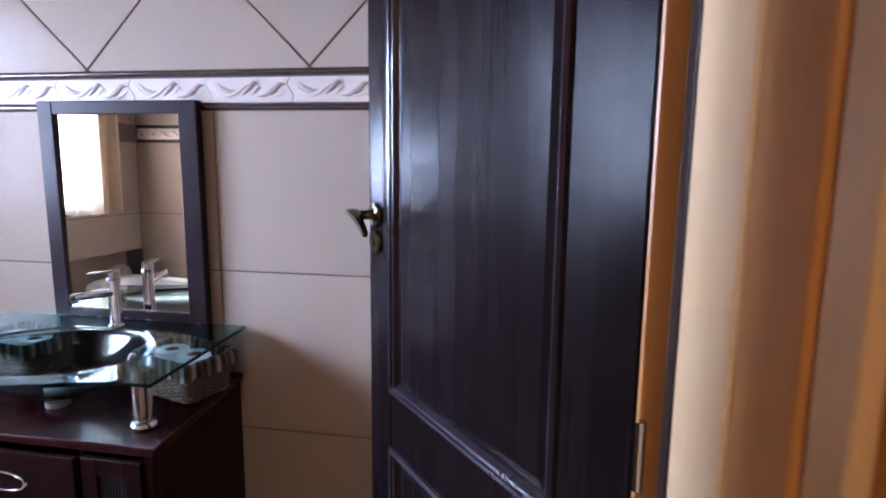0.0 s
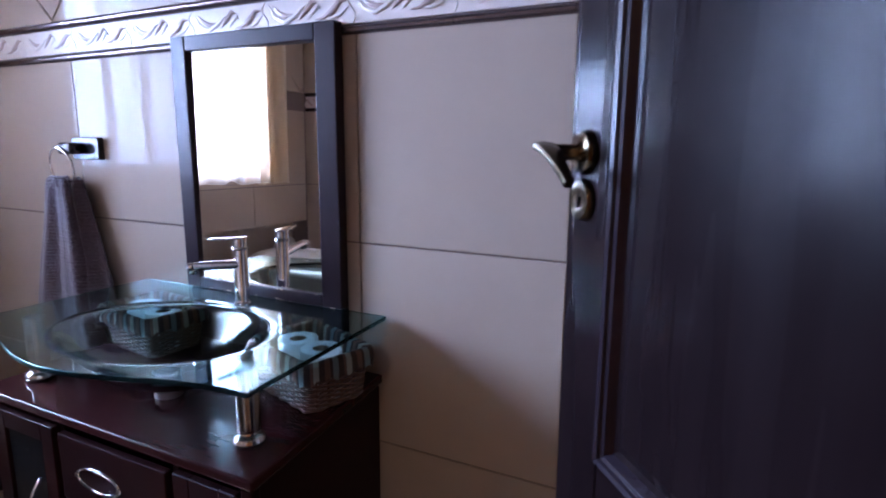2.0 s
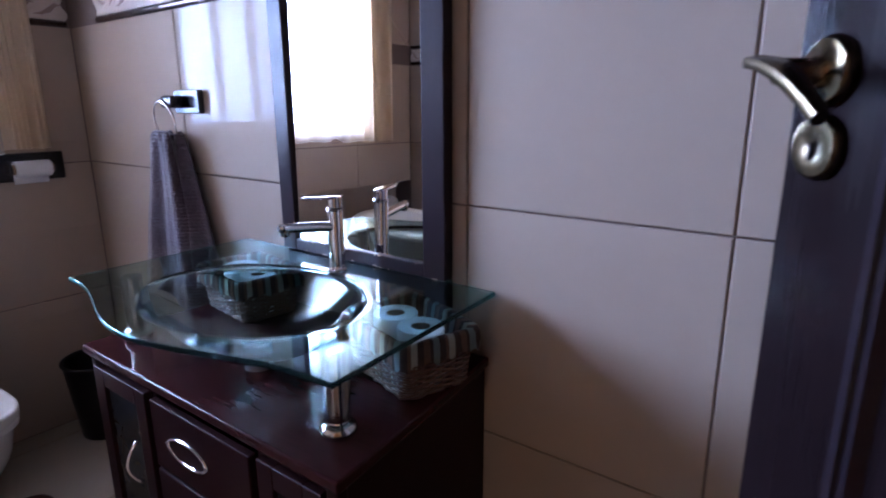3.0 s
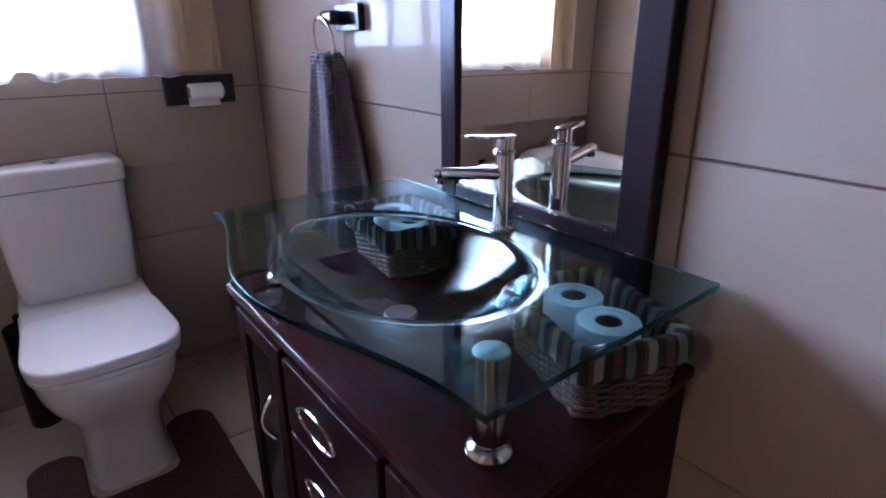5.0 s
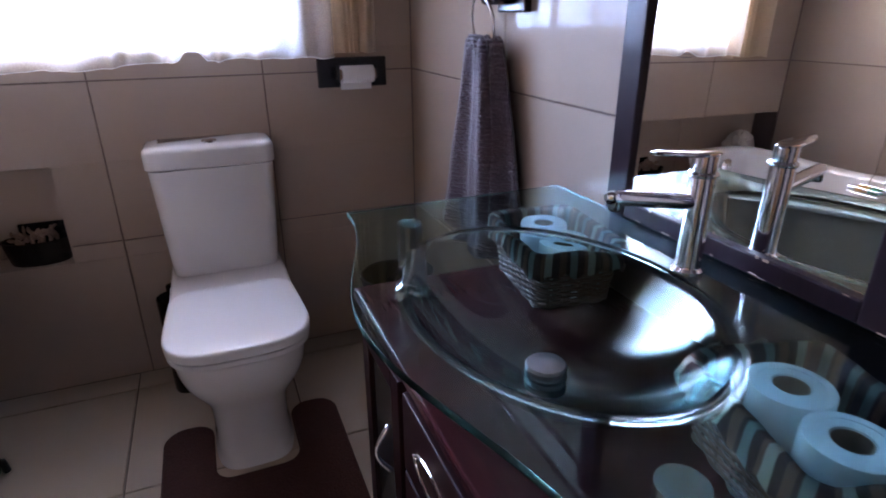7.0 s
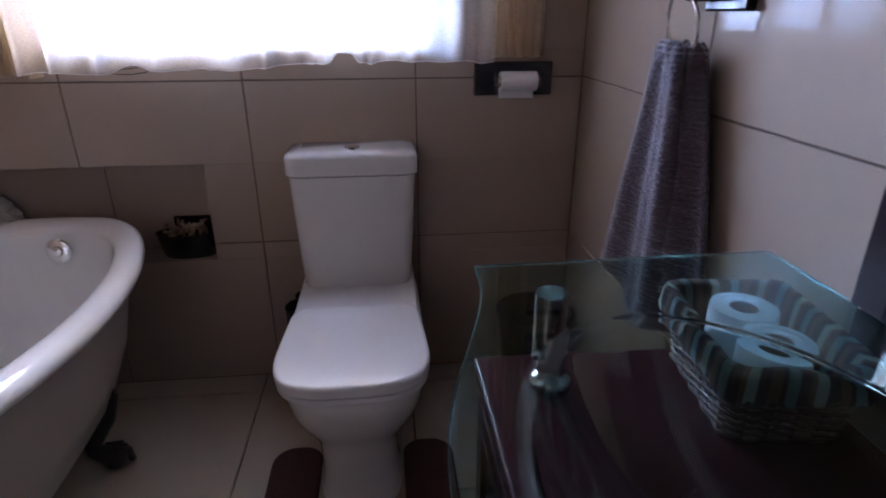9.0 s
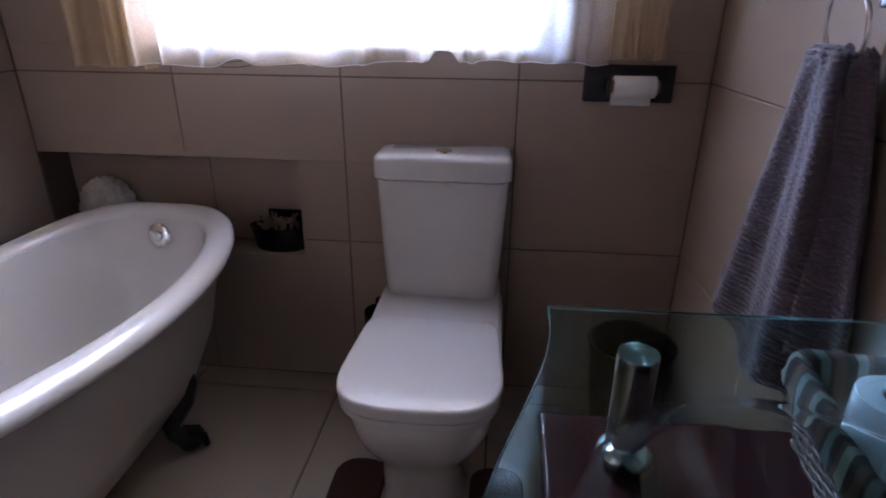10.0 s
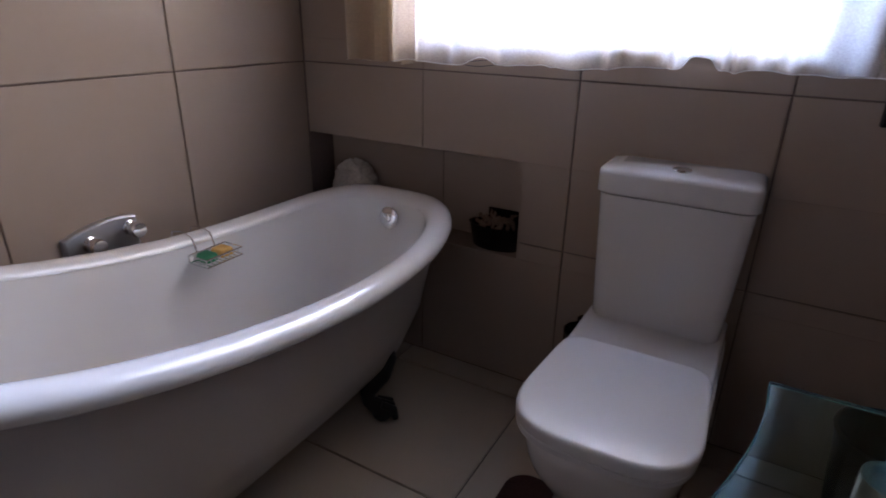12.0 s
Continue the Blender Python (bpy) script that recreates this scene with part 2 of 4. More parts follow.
def box(bm, lo, hi, bevel=0.0, segs=1, mi=0):
    lo, hi = Vector(lo), Vector(hi)
    q = bmesh.ops.create_cube(bm, size=1.0, matrix=Matrix.Translation((lo + hi) / 2) @ Matrix.Diagonal((*(hi - lo), 1)))
    vs = q["verts"]
    faces = {f for v in vs for f in v.link_faces}
    if bevel:
        es = list({e for v in vs for e in v.link_edges})
        r = bmesh.ops.bevel(bm, geom=es, offset=bevel, segments=segs, affect="EDGES", profile=0.5)
        faces = set(r["faces"]) | {f for f in faces if f.is_valid}
    for f in faces:
        f.material_index = mi
    return bm


def solid(lo, hi, bevel=0.0, segs=1):
    return box(bmesh.new(), lo, hi, bevel, segs)


def loft(bm, rings, cap_a=True, cap_b=True, closed=True, mi=0):
    rows = [[bm.verts.new(p) for p in ring] for ring in rings]
    n = len(rows[0])
    for a, b in zip(rows, rows[1:]):
        for i in range(n if closed else n - 1):
            j = (i + 1) % n
            bm.faces.new((a[i], a[j], b[j], b[i])).material_index = mi
    if cap_a:
        bm.faces.new(rows[0][::-1]).material_index = mi
    if cap_b:
        bm.faces.new(rows[-1]).material_index = mi
    return rows


def fixed(bm):
    bmesh.ops.recalc_face_normals(bm, faces=bm.faces[:])
    return bm


def circle(cx, cy, z, r, n=32, ry=None):
    return [(cx + r * math.cos(2 * math.pi * i / n), cy + (ry or r) * math.sin(2 * math.pi * i / n), z) for i in range(n)]


def lathe(bm, profile, n=32, cx=0.0, cy=0.0, cap_a=True, cap_b=True, mi=0):
    """profile: pairs of radius and height."""
    loft(bm, [circle(cx, cy, z, max(r, 0.0004), n) for r, z in profile], cap_a, cap_b, mi=mi)
    return bm


def tube(bm, pts, r, n=8, caps=True, flat=1.0, mi=0, loop=False):
    pts = [Vector(p) for p in pts]
    rings, up = [], None
    for i, p in enumerate(pts):
        if loop:
            d = (pts[(i + 1) % len(pts)] - pts[i - 1]).normalized()
        else:
            d = (pts[min(i + 1, len(pts) - 1)] - pts[max(i - 1, 0)]).normalized()
        if up is None:
            up = Vector((0, 0, 1)) if abs(d.z) < 0.9 else Vector((1, 0, 0))
        side = d.cross(up).normalized()
        up = side.cross(d).normalized()
        rr = r[i] if isinstance(r, (list, tuple)) else r
        rings.append([p + rr * (math.cos(2 * math.pi * k / n) * side + flat * math.sin(2 * math.pi * k / n) * up) for k in range(n)])
    if loop:
        rings.append(rings[0])
        caps = False
    loft(bm, rings, caps, caps, mi=mi)
    if loop:
        bmesh.ops.remove_doubles(bm, verts=bm.verts[:], dist=1e-6)
    return bm


def squircle(cx, cy, z, a, b, p, n=48):
    out = []
    for i in range(n):
        t = 2 * math.pi * i / n
        c, s = math.cos(t), math.sin(t)
        out.append((cx + a * math.copysign(abs(c) ** (2 / p), c), cy + b * math.copysign(abs(s) ** (2 / p), s), z))
    return out


def clip(poly, lo_u, hi_u, lo_v, hi_v):
    """A convex polygon cut to a rectangle."""
    for axis, edge, sign in ((0, lo_u, 1), (0, hi_u, -1), (1, lo_v, 1), (1, hi_v, -1)):
        out = []
        for i, b in enumerate(poly):
            a = poly[i - 1]
            da, db = sign * (a[axis] - edge), sign * (b[axis] - edge)
            if (da < 0) != (db < 0):
                k = da / (da - db)
                out.append((a[0] + k * (b[0] - a[0]), a[1] + k * (b[1] - a[1])))
            if db >= 0:
                out.append(b)
        poly = out
        if len(poly) < 3:
            return []
    clean = [p for i, p in enumerate(poly) if math.dist(p, poly[i - 1]) > 0.002]
    area = sum(clean[i - 1][0] * p[1] - p[0] * clean[i - 1][1] for i, p in enumerate(clean)) / 2
    return clean if len(clean) > 2 and area > 3e-4 else []


def slab(poly, depth, chamfer=0.0016):
    """A tile from its outline in u and v: the glazed face at height 0 with softened edges, its back at -depth."""
    bm = bmesh.new()
    cu, cv = sum(p[0] for p in poly) / len(poly), sum(p[1] for p in poly) / len(poly)

    def inset(p):
        d = math.hypot(p[0] - cu, p[1] - cv)
        k = 1 - 1.5 * chamfer / max(d, 0.01)
        return (cu + (p[0] - cu) * k, cv + (p[1] - cv) * k, 0.0)
    loft(bm, [[(u, v, -depth) for u, v in poly], [(u, v, -chamfer) for u, v in poly], [inset(p) for p in poly]], cap_a=False)
    return bm


tile_meshes = {}


def tiles_on(parent, to_world, polys, regions, mat, name="tile", depth=0.006):
    """Lays tiles, cut to the regions, as pieces of a wall or floor. to_world: the pose of the plane (u, v, outward)."""
    for poly in polys:
        for region in regions:
            cut = clip(poly, *region)
            if not cut:
                continue
            u0, v0 = min(p[0] for p in cut), min(p[1] for p in cut)
            local = [(p[0] - u0, p[1] - v0) for p in cut]
            key = (mat.name, tuple((round(a, 4), round(b, 4)) for a, b in local))
            if key not in tile_meshes:
                tile_meshes[key] = mesh_of(name, slab(local, depth), mat)
            ob = new(name, tile_meshes[key])
            ob.parent = parent
            ob.matrix_basis = to_world @ Matrix.Translation((u0, v0, random.uniform(-0.0004, 0.0004)))


def grid(us, vs, gap=0.004):
    g = gap / 2
    return [[(a + g, c + g), (b - g, c + g), (b - g, d - g), (a + g, d - g)] for a, b in zip(us, us[1:]) for c, d in zip(vs, vs[1:])]


def diamonds(u_first, v_first, u_lo, u_hi, v_hi, side=0.503, gap=0.005):
    """Square tiles set on their corners, with a lower corner at (u_first, v_first)."""
    h, out = side / math.sqrt(2), []
    k = h - gap / math.sqrt(2)
    for i in range(-8, 9):
        for j in range(-2, 6):
            cu, cv = u_first + i * h, v_first + h + j * h
            if (i + j) % 2 or cu + h < u_lo or cu - h > u_hi or cv - h > v_hi:
                continue
            out.append([(cu, cv - k), (cu + k, cv), (cu, cv + k), (cu - k, cv)])
    return out


# ---- plan ----
XW, YN, YS, TOP = -2.385, 1.900, -0.105, 2.45   # faces of the window wall, vanity wall, bath wall, and the ceiling
XE, XP = 0.56, -0.45                            # the wall behind the door, and the partition to the passage
DY0, DY1 = 0.76, 0.905                          # the doorway's wall
DX0, DX1 = -0.390, 0.457
B0, B1 = 1.486, 1.602                           # the relief band
WIN = (0.345, 1.48, 1.085, 2.12)                  # window opening: y, y, z, z
NICHE = (-0.105, 0.741, 0.448, 0.763)           # recess under the window: y, y, z, z
T = 0.006


def structure(name, label, category, *boxes_, mat=PLASTER):
    bm = bmesh.new()
    for lo, hi in boxes_:
        box(bm, lo, hi)
    ob = new(name, mesh_of(name, bm, mat))
    return tagged(ob, label, category, kind="structure")


floor = structure("floor", "cream square ceramic floor tiles with dark grout", "floor", ((XW - 0.35, -1.8, -0.15), (1.2, 2.2, -T)), mat=FLOOR_GROUT)
# Ceiling is out of view; its dark boards are guessed and cut fill light
ceiling = structure("ceiling", "unseen ceiling, guessed as dark boards to cut fill light", "ceiling", ((XW - 0.35, -1.8, TOP), (1.2, 2.2, TOP + 0.15)), mat=BOARDS)
wall_north = structure("wall_north", "glossy beige tiled wall with a relief border", "wall", ((XW - 0.3, YN + T, 0), (XE + 0.15, YN + 0.2, TOP)), mat=GROUT)
xo, xi, xb = XW - 0.28, XW - T, XW - 0.125
wall_west = structure("wall_west", "glossy beige tiled wall with a window and a recess", "wall",
                      ((xo, YS - 0.2, 0), (xi, YN, NICHE[2])),
                      ((xo, YS - 0.2, NICHE[2]), (xi, NICHE[0] - 0.001, NICHE[3])), ((xo, NICHE[1], NICHE[2]), (xi, YN, NICHE[3])), ((xo, NICHE[0], NICHE[2]), (xb - T, NICHE[1], NICHE[3])),
                      ((xo, YS - 0.2, NICHE[3]), (xi, YN, WIN[2])),
                      ((xo, YS - 0.2, WIN[2]), (xi, WIN[0], WIN[3])), ((xo, WIN[1], WIN[2]), (xi, YN, WIN[3])), ((xo, YS - 0.2, WIN[3]), (xi, YN, TOP)), mat=GROUT)
wall_south = structure("wall_south", "glossy tan-beige tiled wall behind the bath", "wall", ((XW - T, YS - 0.2, 0), (XP + 0.11, YS - T, TOP)), mat=GROUT)
# These two walls take the tile colour to keep bounce light down
wall_partition = structure("wall_partition", "unseen partition wall beside the doorway, in tile colour to cut bounce", "wall", ((XP, YS, 0), (DX0 - 0.03, DY1, TOP)), mat=TILE)
wall_east = structure("wall_east", "wall behind the open door, in tile colour to cut bounce", "wall", ((XE, DY1, 0), (XE + 0.15, YN, TOP)), mat=TILE)
wall_doorway = structure("wall_doorway", "plastered wall over the bathroom doorway", "wall", ((DX0 - 0.03, DY0, 2.09), (XE + 0.15, DY1, TOP)), ((DX1 + 0.028, DY0, 0), (XE + 0.15, DY1, 2.09)))
wall_passage = structure("wall_passage", "tan painted passage wall beside the doorway", "wall", ((0.478, -1.6, 0), (0.65, DY0 - 0.001, TOP)), mat=TAN)
wall_passage_back = structure("wall_passage_back", "tan painted wall at the end of the passage", "wall", ((-0.9, -1.75, 0), (0.65, -1.6, TOP)), mat=TAN)
wall_passage_side = structure("wall_passage_side", "tan painted side wall of the passage", "wall", ((-0.9, -1.6, 0), (-0.75, YS - 0.2, TOP)), mat=TAN)

# door frame
door_frame = thing("door_frame", "cream painted wooden door frame of the bathroom", "door frame", kind="structure")
bm = bmesh.new()
box(bm, (DX1, DY0, 0), (DX1 + 0.027, DY1 + 0.030, 2.06), 0.003)
part("jamb", bm, CREAM, door_frame)
# Dark strip laid on the jamb for the shade inside the hinge gap
part("seal", solid((DX1 - 0.003, DY1 + 0.004, 0), (DX1 - 0.0002, DY1 + 0.0295, 2.05), 0.001), IRON, door_frame, "dark strip standing in for the shaded hinge gap")
part("jamb", solid((DX0 - 0.028, DY0, 0), (DX0, DY1 + 0.012, 2.06), 0.003), CREAM, door_frame)
part("head", solid((DX0, DY0, 2.06), (DX1, DY1 + 0.012, 2.088), 0.003), CREAM, door_frame)
bm = solid((0.460, 0.655, 0), (0.477, DY0 - 0.002, 2.12), 0.004, 2)
part("architrave", bm, TAN, door_frame)
part("architrave", solid((0.464, 0.605, 0), (0.477, 0.650, 2.14), 0.004, 2), CREAM, door_frame)

# window
window = thing("window_1", "pale wooden window glowing with daylight, with added unseen bars", "window", kind="structure")
wx = XW - 0.16
for lo, hi in (((WIN[0], WIN[2]), (WIN[1], WIN[2] + 0.05)), ((WIN[0], WIN[3] - 0.05), (WIN[1], WIN[3])), ((WIN[0], WIN[2] + 0.05), (WIN[0] + 0.05, WIN[3] - 0.05)),
               ((WIN[1] - 0.05, WIN[2] + 0.05), (WIN[1], WIN[3] - 0.05))):
    part("window_frame", solid((wx, lo[0], lo[1]), (wx + 0.05, hi[0], hi[1]), 0.004), WINDOW_WOOD, window)
# Unseen bars added to streak the window's reflection in the glass bowl
bars = [WIN[0] + 0.05, 0.645, 0.84, 1.035, 1.23, WIN[1] - 0.05]
for y in bars[1:-1]:
    part("glazing_bar", solid((wx + 0.008, y - 0.014, WIN[2] + 0.05), (wx + 0.042, y + 0.014, WIN[3] - 0.05), 0.003), WINDOW_WOOD, window)
for y0, y1 in zip(bars, bars[1:]):
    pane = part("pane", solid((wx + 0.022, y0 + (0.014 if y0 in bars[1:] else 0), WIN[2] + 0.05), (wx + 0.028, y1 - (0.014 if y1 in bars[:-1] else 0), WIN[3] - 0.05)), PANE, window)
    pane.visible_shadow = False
part("window_sill", solid((wx + 0.05, WIN[0], WIN[2] - 0.004), (XW + 0.012, WIN[1], WIN[2] + 0.014), 0.004, 2), WINDOW_WOOD, window)


# ---- curtain ----
def curtain():
    ob = thing("curtain", "sheer off-white gathered curtain hanging over the window", "curtain", at=(XW + 0.055, 0, 0))

    def fall(y0, y1, hem_at, waves, seed, ny, x_shift=0.0):
        bm, rows, nz, z1 = bmesh.new(), [], 26, 2.24
        for k in range(nz + 1):
            row = []
            for i in range(ny + 1):
                s = i / ny
                y = y0 + (y1 - y0) * s
                fold = math.sin(2 * math.pi * (s * waves + 0.9 * math.sin(6 * s + seed))) * (0.75 + noise.noise((7 * s, 1.7 + seed, 0))) + 0.4 * math.sin(2 * math.pi * (s * waves * 2.1 + 1.3 * math.sin(9 * s + seed))) * (0.7 + noise.noise((9 * s, 8.2 + seed, 0)))
                hem, f = hem_at(y, s), k / nz
                amp = 0.013 + 0.013 * (1 - f) ** 2
                row.append(bm.verts.new((x_shift + amp * fold + 0.008 * math.sin(7 * s + 2 * f), y + 0.010 * (1 - f) * math.sin(2 * math.pi * s * waves + seed), hem + (z1 - hem) * f)))
            rows.append(row)
        for a, b in zip(rows, rows[1:]):
            for i in range(ny):
                bm.faces.new((a[i], a[i + 1], b[i + 1], b[i]))
        return bm, [(v.co.x, v.co.y, v.co.z + 0.002) for v in rows[0]]

    def middle_hem(y, s):
        notch = 0.030 * math.exp(-((y - 1.185) / 0.024) ** 4) + 0.010 * math.exp(-((y - 0.605) / 0.035) ** 2)
        return 1.043 + 0.010 * noise.noise((9 * s, 0.3, 0)) + 0.009 * noise.noise((24 * s, 4.1, 0)) + 0.026 * (s - 0.4) + notch
    for name, lab, mat, y0, y1, hem_at, waves, seed, ny, shift in (
            ("cloth", "", SHEER, 0.315, 1.615, middle_hem, 9, 0.0, 280, 0.0),
            ("side_cloth", "side fall of the sheer, tinted tan where not backlit", UNLIT_SHEER, 0.10, 0.355, lambda y, s: 1.026 + 0.008 * noise.noise((6 * s, 2.2, 0)), 2.2, 1.0, 60, -0.018),
            ("side_cloth", "side fall of the sheer, tinted tan where not backlit", UNLIT_SHEER, 1.585, 1.757, lambda y, s: 1.067 + 0.006 * noise.noise((6 * s, 5.2, 0)), 2.0, 2.0, 60, -0.018)):
        bm, line = fall(y0, y1, hem_at, waves, seed, ny, shift)
        cloth = part(name, bm, mat, ob, lab, smooth=True)
        part("hem", tube(bmesh.new(), line, 0.0014, 5), mat if mat is UNLIT_SHEER else PAPER, cloth, "stitched hem", smooth=True)
    rod = thing("curtain_rod", "dark metal curtain rod above the window", "curtain rod")
    bm = tube(bmesh.new(), [(XW + 0.055, 0.05, 2.255), (XW + 0.055, 1.84, 2.255)], 0.01, 12)
    part("pole", bm, IRON, rod, smooth=40)
    for y in (0.10, 1.80):
        part("bracket", tube(bmesh.new(), [(XW, y, 2.255), (XW + 0.055, y, 2.255)], 0.007, 8), IRON, rod)


curtain()


# ---- open door ----
def door_leaf():
    """A panelled leaf; u runs from the lock edge to the hinges, and -y is the face towards the passage."""
    w, h, th = 0.745, 2.03, 0.040
    leaf = thing("door_1", "dark brown panelled wooden door standing open", "door", at=(-0.05, 1.51, 0.008), turn=math.degrees(math.atan2(-0.57, 0.48)), kind="structure")
    stile = 0.105
    part("stile", solid((0, 0, 0), (stile, th, h), 0.003), DOOR, leaf)
    part("stile", solid((0.617, 0, 0), (w - 0.006, th, h), 0.003), DOOR, leaf)
    part("hinge_edge", solid((w - 0.005, 0.001, 0), (w, th - 0.001, h), 0.001), GOLDEN, leaf, "golden varnished bare edge")
    for z0, z1 in ((0, 0.22), (0.735, 0.855), (1.89, h)):
        part("rail", solid((stile, 0.001, z0), (0.617, th - 0.001, z1), 0.002), DOOR, leaf)
    for z0, z1 in ((0.22, 0.735), (0.855, 1.89)):
        bm, bead = bmesh.new(), bmesh.new()
        a, b = stile, 0.617
        for sgn, y_face in ((1, 0.0), (-1, th)):
            ring = lambda i, y: [(a + i, y, z0 + i), (b - i, y, z0 + i), (b - i, y, z1 - i), (a + i, y, z1 - i)]
            loft(bm, [ring(0.023, y_face + sgn * 0.009), ring(0.030, y_face + sgn * 0.011), ring(0.044, y_face + sgn * 0.006), ring(0.047, y_face + sgn * 0.006)], cap_a=False)
            loft(bead, [ring(0.0, y_face + sgn * 0.002), ring(0.002, y_face - sgn * 0.005), ring(0.007, y_face - sgn * 0.009), ring(0.012, y_face - sgn * 0.007), ring(0.0135, y_face - sgn * 0.003), ring(0.018, y_face - sgn * 0.001), ring(0.023, y_face + sgn * 0.009)], False, False)
        panel = part("panel", fixed(bm), DOOR, leaf)
        part("moulding", fixed(bead), DOOR_BEAD, panel, "glossy beaded panel moulding")
    handle = part("door_handle", handle_mesh(), (BRASS, CHROME), leaf, "antique brass curved lever handle", smooth=45)
    key = bmesh.new()
    lathe(key, [(0.025, 0), (0.026, 0.004), (0.023, 0.009), (0.012, 0.010), (0.006, 0.008)], 28)
    key.transform(pose(0.043, 0, 1.176 - 0.008, 90))
    part("keyhole_plate", fixed(key), BRASS, leaf, "round brass keyhole plate", smooth=45)
    part("keyhole", solid((0.0415, -0.0112, 1.158), (0.0445, -0.0085, 1.172), 0.0006), BLACK, leaf)
    for z in (0.25, 1.02, 1.78):
        part("hinge", tube(bmesh.new(), [(w + 0.004, -0.002, z - 0.04), (w + 0.004, -0.002, z + 0.04)], 0.006, 10), STEEL, leaf)


def handle_mesh():
    bm = bmesh.new()
    lathe(bm, [(0.026, 0), (0.027, 0.004), (0.024, 0.010), (0.013, 0.012), (0.010, 0.016), (0.010, 0.045)], 28)
    bm.transform(pose(0.043, 0, 1.225, 90))
    rings = []
    for i in range(17):
        f = i / 16
        u, z = 0.030 + 0.080 * f, 1.232 - 0.040 * f ** 1.6
        slope = -0.064 * f ** 0.6 / 0.080 if f else 0.0
        d = math.hypot(1, slope)
        nu, nz = -slope / d, 1 / d
        far, near = -0.064 + 0.004 * f, -0.040 - 0.010 * f
        rings.append([(u + nu * t, y, z + nz * t) for y, t in ((far, -0.004), (far - 0.001, 0.0), (far, 0.004), ((far + near) / 2, 0.0062), (near, 0.005), (near, -0.005), ((far + near) / 2, -0.0062))])
    loft(bm, rings)
    return fixed(bm)


door_leaf()


# ---- vanity ----
GZ = 0.843   # top of the glass
VX0, VX1, VY0, VZ = -1.372, -0.535, 1.412, 0.686


def front_of_glass(x):
    u = min(1.0, abs(x + 0.962) / 0.40)
    return 1.413 - 0.084 * (0.5 + 0.5 * math.cos(math.pi * u))


BC, BA, BB = (-0.948, 1.583), 0.257, 0.190   # the bowl's middle and half axes


def vanity_cabinet():
    ob = thing("vanity_cabinet", "dark mahogany vanity cabinet with drawers and glass doors", "cabinet")
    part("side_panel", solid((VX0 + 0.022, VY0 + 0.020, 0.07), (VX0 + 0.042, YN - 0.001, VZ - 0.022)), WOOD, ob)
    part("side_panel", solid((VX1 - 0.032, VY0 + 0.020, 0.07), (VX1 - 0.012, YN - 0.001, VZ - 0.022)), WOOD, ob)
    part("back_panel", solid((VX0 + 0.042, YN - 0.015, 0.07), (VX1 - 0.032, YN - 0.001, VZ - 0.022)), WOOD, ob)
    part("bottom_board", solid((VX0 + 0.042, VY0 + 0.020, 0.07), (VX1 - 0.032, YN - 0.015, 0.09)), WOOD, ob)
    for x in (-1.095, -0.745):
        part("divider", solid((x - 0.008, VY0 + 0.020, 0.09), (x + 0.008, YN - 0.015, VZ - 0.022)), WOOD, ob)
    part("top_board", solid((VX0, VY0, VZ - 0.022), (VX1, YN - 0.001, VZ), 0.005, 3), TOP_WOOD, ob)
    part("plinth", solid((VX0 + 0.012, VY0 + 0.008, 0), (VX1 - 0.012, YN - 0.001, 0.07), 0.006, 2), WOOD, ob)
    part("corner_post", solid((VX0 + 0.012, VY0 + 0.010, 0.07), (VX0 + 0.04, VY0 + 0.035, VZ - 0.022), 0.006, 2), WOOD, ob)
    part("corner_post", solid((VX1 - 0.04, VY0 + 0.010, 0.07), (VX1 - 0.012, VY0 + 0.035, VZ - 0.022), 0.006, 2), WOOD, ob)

    def glazed(x0, x1, hx):
        bm = bmesh.new()
        f, y0, y1, z0, z1 = 0.042, VY0 + 0.002, VY0 + 0.019, 0.085, VZ - 0.04
        for lo, hi in (((x0, z0), (x0 + f, z1)), ((x1 - f, z0), (x1, z1)), ((x0 + f, z0), (x1 - f, z0 + f)), ((x0 + f, z1 - f), (x1 - f, z1))):
            box(bm, (lo[0], y0, lo[1]), (hi[0], y1, hi[1]), 0.002)
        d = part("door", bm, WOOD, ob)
        glass = bmesh.new()
        n = 2 * int((x1 - x0 - 2 * f) / 0.008)
        strip = [(x0 + f + i * (x1 - x0 - 2 * f) / n, y0 + 0.008 + 0.0018 * (i % 2)) for i in range(n + 1)] + [(x1 - f, y0 + 0.013), (x0 + f, y0 + 0.013)]
        loft(glass, [[(x, y, z) for x, y in strip] for z in (z0 + f, z1 - f)])
        fixed(glass)
        part("glass_panel", glass, SMOKED, d, "dark reeded glass panel")
        pts = [(hx, y0 - 0.026 * math.sin(math.pi * i / 12), 0.415 + 0.10 * i / 12) for i in range(13)]
        part("handle", tube(bmesh.new(), pts, [0.0055 - 0.002 * math.sin(math.pi * i / 12) for i in range(13)], 8), CHROME, d, "chrome bow handle", smooth=True)
    glazed(-1.330, -1.105, -1.165)
    glazed(-0.735, -0.577, -0.72)
    for z0, z1 in ((0.492, 0.640), (0.335, 0.484), (0.085, 0.327)):
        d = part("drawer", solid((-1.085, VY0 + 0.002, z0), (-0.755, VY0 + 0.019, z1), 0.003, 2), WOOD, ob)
        bm, zc = bmesh.new(), (z0 + z1) / 2 - 0.004
        for s in (1, -1):
            pts = [(-0.958 + 0.066 * math.cos(math.pi * (1 - i / 16)), VY0 + 0.0008, zc + s * 0.024 * math.sin(math.pi * i / 16)) for i in range(17)]
            tube(bm, pts, 0.0034, 8)
